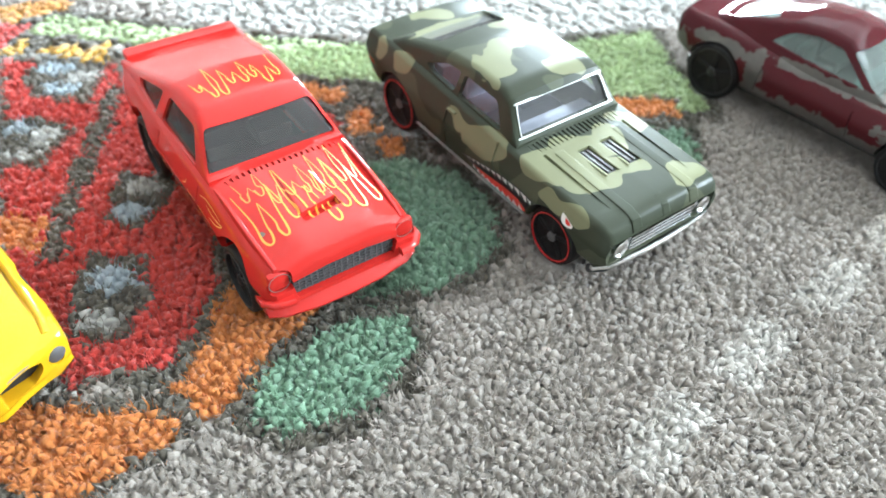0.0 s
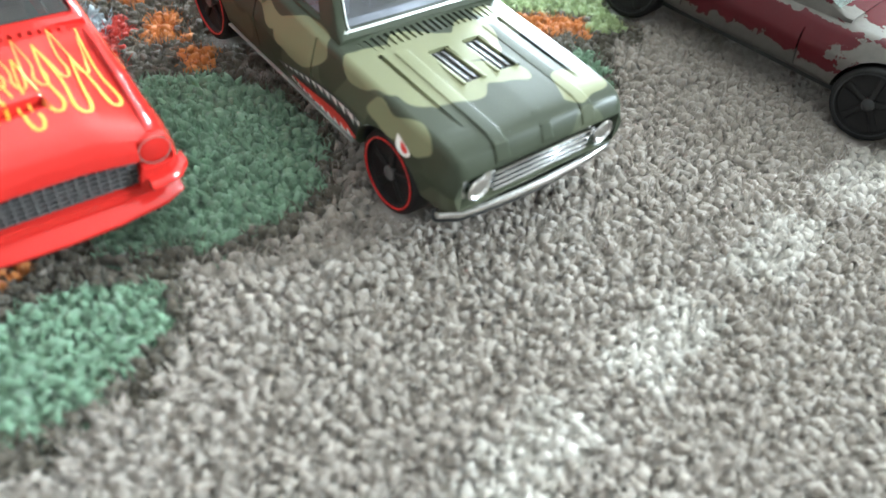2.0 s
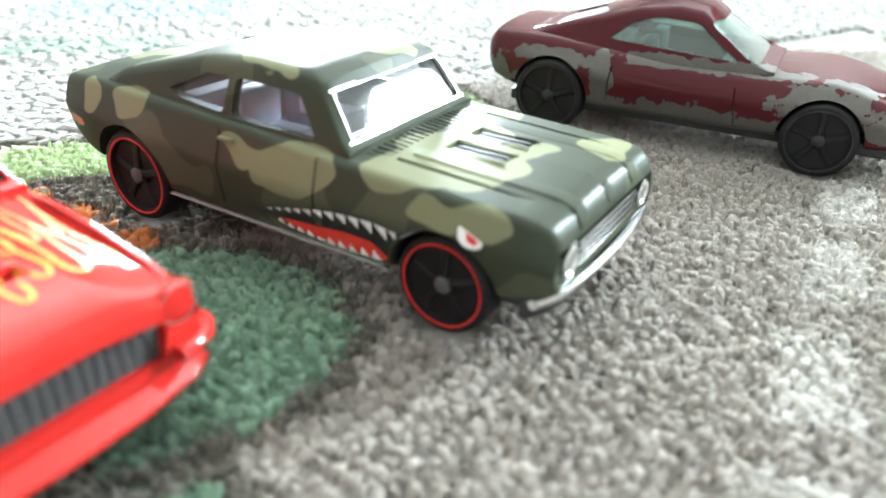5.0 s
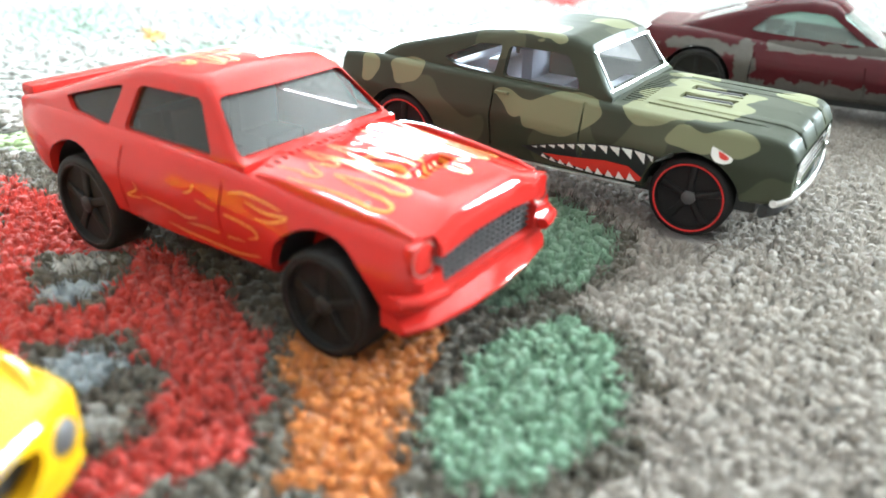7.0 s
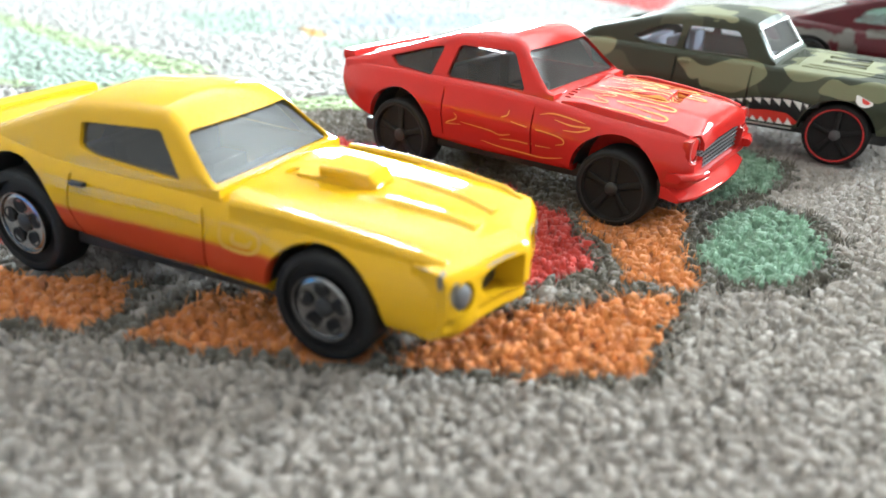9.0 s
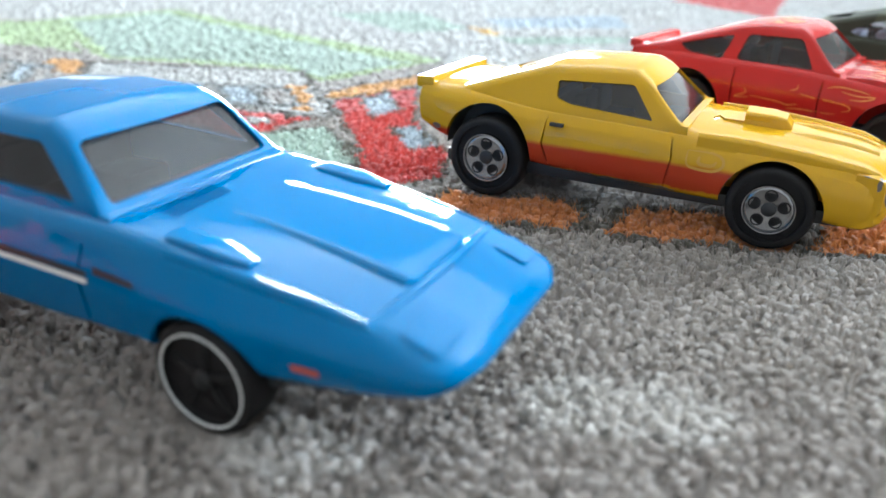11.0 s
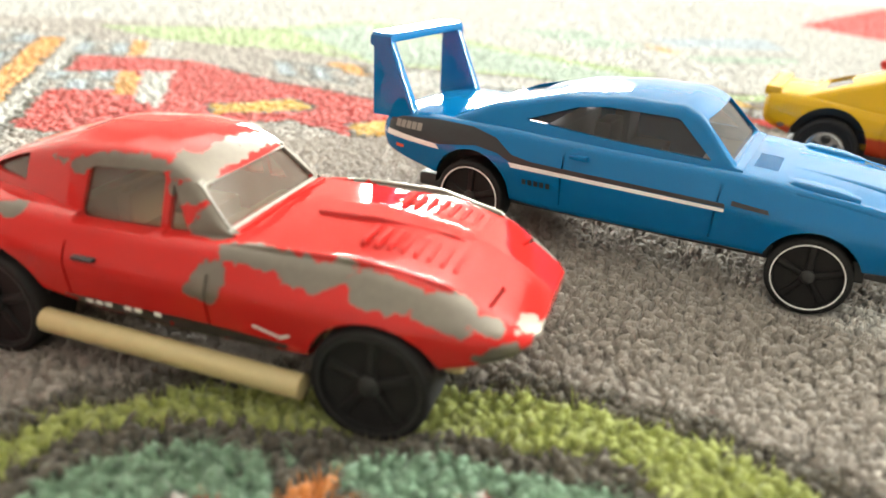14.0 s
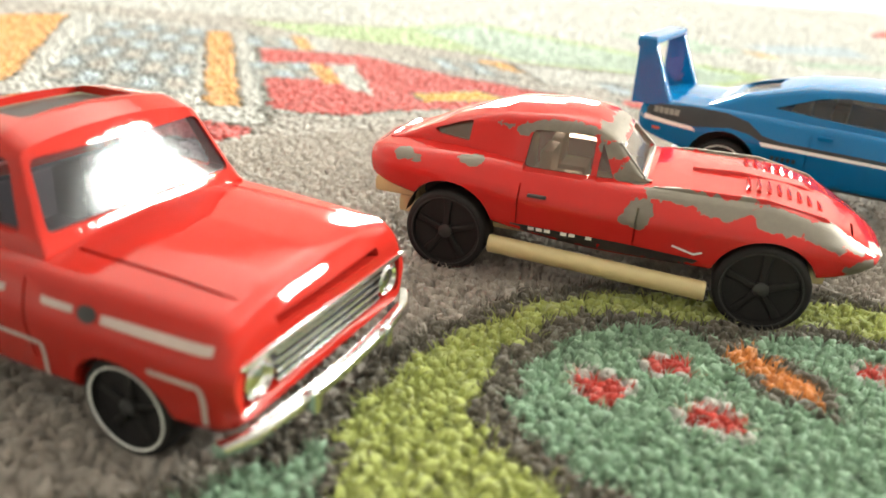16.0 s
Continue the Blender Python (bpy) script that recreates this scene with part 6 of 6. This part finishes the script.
    part("window_insert", shape(glazing, top, 1.45, 1.05, 2.05, 0.84, 1.3, inset=0.045, crown=0.094, bow=0.10, tail=0.35), M_BROWN_GLASS, ob, "brownish clear plastic windows")
    trim(ob, top, [(-0.88, 1.48), (0.88, 1.48), (0.76, 1.85), (-0.76, 1.85)], 0.055, M_BARE, "bare metal windscreen frame")
    interior(ob, -1.7, 0.3, 0.8, 0.9, 1.6, M_CREAM)
    base = bmesh.new()
    box(base, -2.95, 2.8, -1.0, 1.0, 0.46, 0.74, 0.08)
    box(base, -3.3, -2.6, -1.08, 1.08, 0.74, 0.99, 0.08)
    box(base, 2.62, 2.9, -0.95, 0.95, 0.58, 0.76, 0.06)
    part("chassis", base, M_CREAM, ob, "cream plastic base")
    for s in (-1, 1):
        bm = bmesh.new()
        sections = []
        for k in range(9):
            x = -1.45 + 2.85 * k / 8
            zc = 0.40 - 0.12 * k / 8
            rad = 0.125
            sections.append([(x, s * 1.40 + rad * math.cos(a), zc + rad * math.sin(a)) for a in np.linspace(0, 2 * math.pi, 13)[:-1]])
        skin(bm, sections)
        part("side_pipe", bm, M_CREAM, ob, "cream plastic side pipe")
        face = "right" if s < 0 else "left"
        part("sill_print", print_on(tree, [(-1.2, 0.73), (0.4, 0.70), (1.25, 0.66), (1.15, 0.54), (-1.2, 0.56)], face, 0.006), M_BLACK_PRINT, ob, "black worn print along the sill")
        bars = [print_on(tree, [(-0.95 + k * 0.11, 0.665), (-0.87 + k * 0.11, 0.665), (-0.87 + k * 0.11, 0.715), (-0.95 + k * 0.11, 0.715)], face, 0.011) for k in range(8) if k not in (3, 6)]
        part("sill_marks", join(bars), M_WHITE_PRINT, ob, "pale worn printed bars")
        part("wing_vent", print_on(tree, [(0.90, 0.79), (1.18, 0.72), (1.28, 0.77), (1.27, 0.79), (1.17, 0.75), (0.90, 0.82)], face, 0.012), M_WHITE_PRINT, ob, "pale vent line")
        part("door_handle", shape(box, -1.0, -0.75, *sorted((s * 1.36, s * 1.43)), 1.14, 1.18, 0.015), M_DARK, ob)
    running_gear(ob, fx, rx, fr, rr, 1.42, "dark", 0.55, hubs=axles)
    return ob


def maroon_car():
    ob = car("toy_car", -2.27, 6.05, -26.4, "worn maroon die-cast sports car with bare metal showing")
    fx, rx, fr, rr, w = 2.03, -2.05, 0.53, 0.58, 1.30
    axles = (0.46, 0.5)
    body = shape(hull, [(-3.25, 0.95, 0.80, 1.26, 1.32, 0.85), (-3.1, 1.12, 0.66, 1.40, 1.46, 0.98), (-2.4, 1.30, 0.52, 1.42, 1.44, 1.06), (-1.2, 1.31, 0.42, 1.32, 1.34, 1.06), (0, 1.27, 0.40, 1.22, 1.27, 1.04),
                        (1.0, 1.28, 0.40, 1.20, 1.26, 1.04), (2.0, 1.32, 0.42, 1.24, 1.24, 1.06), (2.8, 1.24, 0.42, 1.06, 1.12, 0.98), (3.2, 1.06, 0.42, 0.86, 0.96, 0.84), (3.4, 0.82, 0.48, 0.72, 0.80, 0.64), (3.46, 0.66, 0.54, 0.68, 0.72, 0.5)], mid=0.6)
    top = [(-2.7, 1.38), (-1.8, 1.66), (-0.9, 1.90), (-0.3, 1.97), (0.1, 1.92), (1.25, 1.20)]
    up = shape(cabin, top, 1.25, 1.04, 1.9, 0.72, 1.0, bow=0.12, crown=0.12)
    cuts = wells(fx, rx, fr, rr, w, 0.06, hubs=axles, ob=ob)
    cuts.append(shape(cabin, top, 1.25, 1.04, 1.9, 0.72, 0.7, inset=0.09, crown=0.1, bow=0.12))
    cuts.append(slot_y(rounded([(-1.25, 1.45), (0.75, 1.33), (0.05, 1.80), (-0.5, 1.83), (-0.95, 1.72)], 0.08)))
    cuts.append(slot_x(rounded([(-0.92, 1.31), (0.92, 1.31), (0.72, 1.84), (-0.72, 1.84)], 0.1), 0.05, 1.7))
    cuts.append(slot_x(rounded([(-0.8, 1.50), (0.8, 1.50), (0.66, 1.82), (-0.66, 1.82)], 0.1), -2.8, -1.1))
    cuts += groove_y([(-1.05, 1.3), (-1.1, 0.55)], w=1.30) + groove_y([(0.75, 1.2), (0.85, 0.5)], w=1.27)
    cuts.append(slot_x(rounded([(-0.6, 0.5), (0.6, 0.5), (0.55, 0.62), (-0.55, 0.62)], 0.04), 3.3, 3.7))
    mesh = carve(body, cuts, [up])
    part("body", mesh, M_MAROON, ob, "maroon die-cast body worn to grey metal")
    part("window_insert", shape(glazing, top, 1.25, 1.04, 1.9, 0.72, 1.1, inset=0.045, crown=0.11, bow=0.12), M_GREEN_GLASS, ob, "green tinted plastic windows")
    interior(ob, -1.6, 0.7, 0.8, 0.75, 1.45, M_SEAT)
    part("chassis", shape(box, -2.8, 3.1, -1.0, 1.0, 0.26, 0.46, 0.06), M_CHASSIS, ob)
    bumper(ob, 3.44, 0.95, 0.34, 0.44, 0.12, 1, M_CHROME, 0.35)
    running_gear(ob, fx, rx, fr, rr, 1.28, "dark", 0.45, hubs=axles)
    return ob


def truck():
    ob = car("toy_truck", -31.37, -16.42, -16.0, "red die-cast pickup truck with chrome grille and pale pinstripes", (1.067, 1.067, 1.024))
    fx, rx, fr, rr, w = 1.74, -2.2, 0.47, 0.50, 1.46
    axles = (0.34, 0.38)
    body = shape(hull, [(-3.6, 1.38, 0.58, 1.36, 1.38, 1.32), (-3.5, 1.43, 0.52, 1.40, 1.42, 1.36), (-0.5, 1.46, 0.36, 1.42, 1.46, 1.38), (0.8, 1.47, 0.36, 1.44, 1.56, 1.36), (1.8, 1.47, 0.36, 1.42, 1.56, 1.33), (2.6, 1.45, 0.40, 1.38, 1.52, 1.28), (2.78, 1.42, 0.46, 1.28, 1.42, 1.22), (2.84, 1.36, 0.52, 1.15, 1.25, 1.16)], mid=0.62)
    top = [(-1.05, 1.46), (-0.92, 2.26), (-0.5, 2.36), (0.25, 2.37), (0.52, 2.27), (0.92, 1.47)]
    up = shape(cabin, top, 1.47, 1.24, 2.27, 1.02, 1.15, r=0.12)
    cuts = wells(fx, rx, fr, rr, w, 0.05, hubs=axles, ob=ob)
    cuts.append(shape(cabin, top, 1.47, 1.24, 2.27, 1.02, 0.8, inset=0.1, crown=0.08))
    cuts.append(slot_y(rounded([(-0.66, 1.62), (0.62, 1.60), (0.40, 2.19), (-0.62, 2.19)], 0.08)))
    cuts.append(slot_x(rounded([(-1.12, 1.62), (1.12, 1.62), (0.98, 2.20), (-0.98, 2.20)], 0.08), 0.2, 1.5))
    cuts.append(slot_x(rounded([(-1.0, 1.66), (1.0, 1.66), (0.92, 2.16), (-0.92, 2.16)], 0.08), -1.5, -0.75))
    cuts.append(slot_z(rounded([(-0.62, -0.66), (0.16, -0.66), (0.16, 0.60), (-0.62, 0.60)], 0.1), 2.30, 2.7))
    cuts.append(shape(box, -3.4, -1.25, -1.22, 1.22, 0.8, 2.0))
    cuts.append(slot_x(rounded([(-1.24, 0.64), (1.24, 0.64), (1.24, 1.02), (-1.24, 1.02)], 0.06), 2.70, 3.3))
    cuts.append(slot_x([(-0.8, 1.18), (0.8, 1.18), (0.8, 1.27), (-0.8, 1.27)], 2.70, 3.3))
    cuts += groove_y([(0.85, 1.44), (0.85, 0.62)], w=1.47) + groove_y([(-0.85, 1.42), (-0.85, 0.62)], w=1.46)
    for s in (-1, 1):
        cuts.append(slot_z([(1.0, s * 0.98 - 0.02), (2.7, s * 0.98 - 0.02), (2.7, s * 0.98 + 0.02), (1.0, s * 0.98 + 0.02)], 1.43, 1.9))
    mesh = carve(body, cuts, [up])
    tree = tree_of(mesh)
    part("body", mesh, M_TRUCK, ob, "glossy red die-cast cab and bonnet")
    part("window_insert", shape(glazing, top, 1.47, 1.24, 2.27, 1.02, 1.2, inset=0.05, crown=0.05), M_TRUCK_GLASS, ob, "dusty clear plastic windows")
    interior(ob, -0.8, 0.7, 1.0, 0.9, 1.8, M_SEAT)
    part("sunroof", shape(box, -0.61, 0.15, -0.65, 0.59, 2.315, 2.345, 0.01), M_FABRIC, ob, "dark olive folding sunroof panel")
    part("chassis", shape(box, -3.3, 2.5, -1.1, 1.1, 0.34, 0.56, 0.06), M_CHASSIS, ob)
    part("grille", shape(box, 2.70, 2.76, -1.22, 1.22, 0.64, 1.02, 0.02), M_GRILLE, ob, "dark grille backing")
    for k in range(4):
        part("grille_bar", shape(box, 2.74, 2.85, -0.84, 0.84, 0.68 + k * 0.085, 0.72 + k * 0.085, 0.012), M_CHROME, ob)
    for y in (-1.03, 1.03):
        bm = bmesh.new()
        lathe(bm, [(0.18, 0.0), (0.18, -0.07), (0.14, -0.09), (0.11, -0.06), (0.03, -0.08)], 24)
        bmesh.ops.transform(bm, matrix=Matrix.Translation((2.76, y, 0.83)) @ Matrix.Rotation(radians(90), 4, "Z"), verts=bm.verts)
        part("headlight", bm, M_CHROME, ob, "round chrome headlight")
    bumper(ob, 3.0, 1.50, 0.36, 0.50, 0.12, 1)
    bumper(ob, 2.90, 1.40, 0.26, 0.36, 0.10, 1, M_CHASSIS)
    for y in (-0.62, 0.62):
        part("overrider", shape(box, 2.98, 3.10, y - 0.06, y + 0.06, 0.32, 0.55, 0.04), M_CHROME, ob, "chrome bumper overrider")
    part("grille_surround", shape(box, 2.76, 2.86, -1.26, 1.26, 1.0, 1.05, 0.02), M_CHROME, ob, "chrome strip over the grille")
    for face in ("right", "left"):
        lines = [ribbon([(-0.8, 1.22), (0.6, 1.22), (1.38, 1.215)], 0.07, ends=0.9), ribbon([(1.66, 1.205), (2.2, 1.20), (2.68, 1.19)], 0.085, ends=0.9), ribbon([(-0.8, 0.80), (0.4, 0.80), (0.90, 0.79), (0.98, 0.74), (0.92, 0.42), (0.80, 0.38), (-0.8, 0.40)], 0.05, ends=0.9),
                 ribbon([(2.12, 0.90), (2.45, 0.89), (2.60, 0.85), (2.58, 0.50)], 0.055, ends=0.9)]
        for bm in lines:
            lay(bm, tree, face, 0.008)
        part("side_marker", print_on(tree, [(1.52 + 0.10 * math.cos(a), 1.21 + 0.07 * math.sin(a)) for a in np.linspace(0, 2 * math.pi, 15)[:-1]], face, 0.008), M_DARK, ob, "dark printed side marker")
        # pinkish grey here is white print with the flank's shade painted in
        part("pinstripe", join(lines), M_SHADED_PRINT, ob, "white printed pinstripes, dulled for shade")
    running_gear(ob, fx, rx, fr, rr, 1.36, "white", 0.42, hubs=axles)
    return ob


camo_car()
flame_car()
yellow_car()
winged_car()
worn_coupe()
maroon_car()
truck()

# ---- the pile of the rug, pressed down under the tyres ----
rug_sheet()
tufts = scatter(-33, 5, -32, 12, 0.135, 11, near_row)
pile("rug_pile", tufts, 0.104, 0.19, 1, "soft cut pile of the town-map play rug")
fibres("rug_fibres", tufts, 11, 0.12, 0.21, 0.018, 5, "fluffy yarn ends of the town-map play rug")
LOW = ((1.1, 0.0, 0.0), (1.2, 1.0, 0.6))
pile("rug_pile", scatter(-60, 26, -32, 46, 0.13, 12, lambda x, y: far_view(x, y) & town(x, y)), 0.105, 0.175, 2, "soft cut pile of the town-map play rug, farther off", LOW)
pile("rug_pile", scatter(-60, 26, -32, 46, 0.195, 13, lambda x, y: far_view(x, y) & ~town(x, y)), 0.155, 0.18, 3, "soft cut pile of the plain far part of the play rug", LOW)
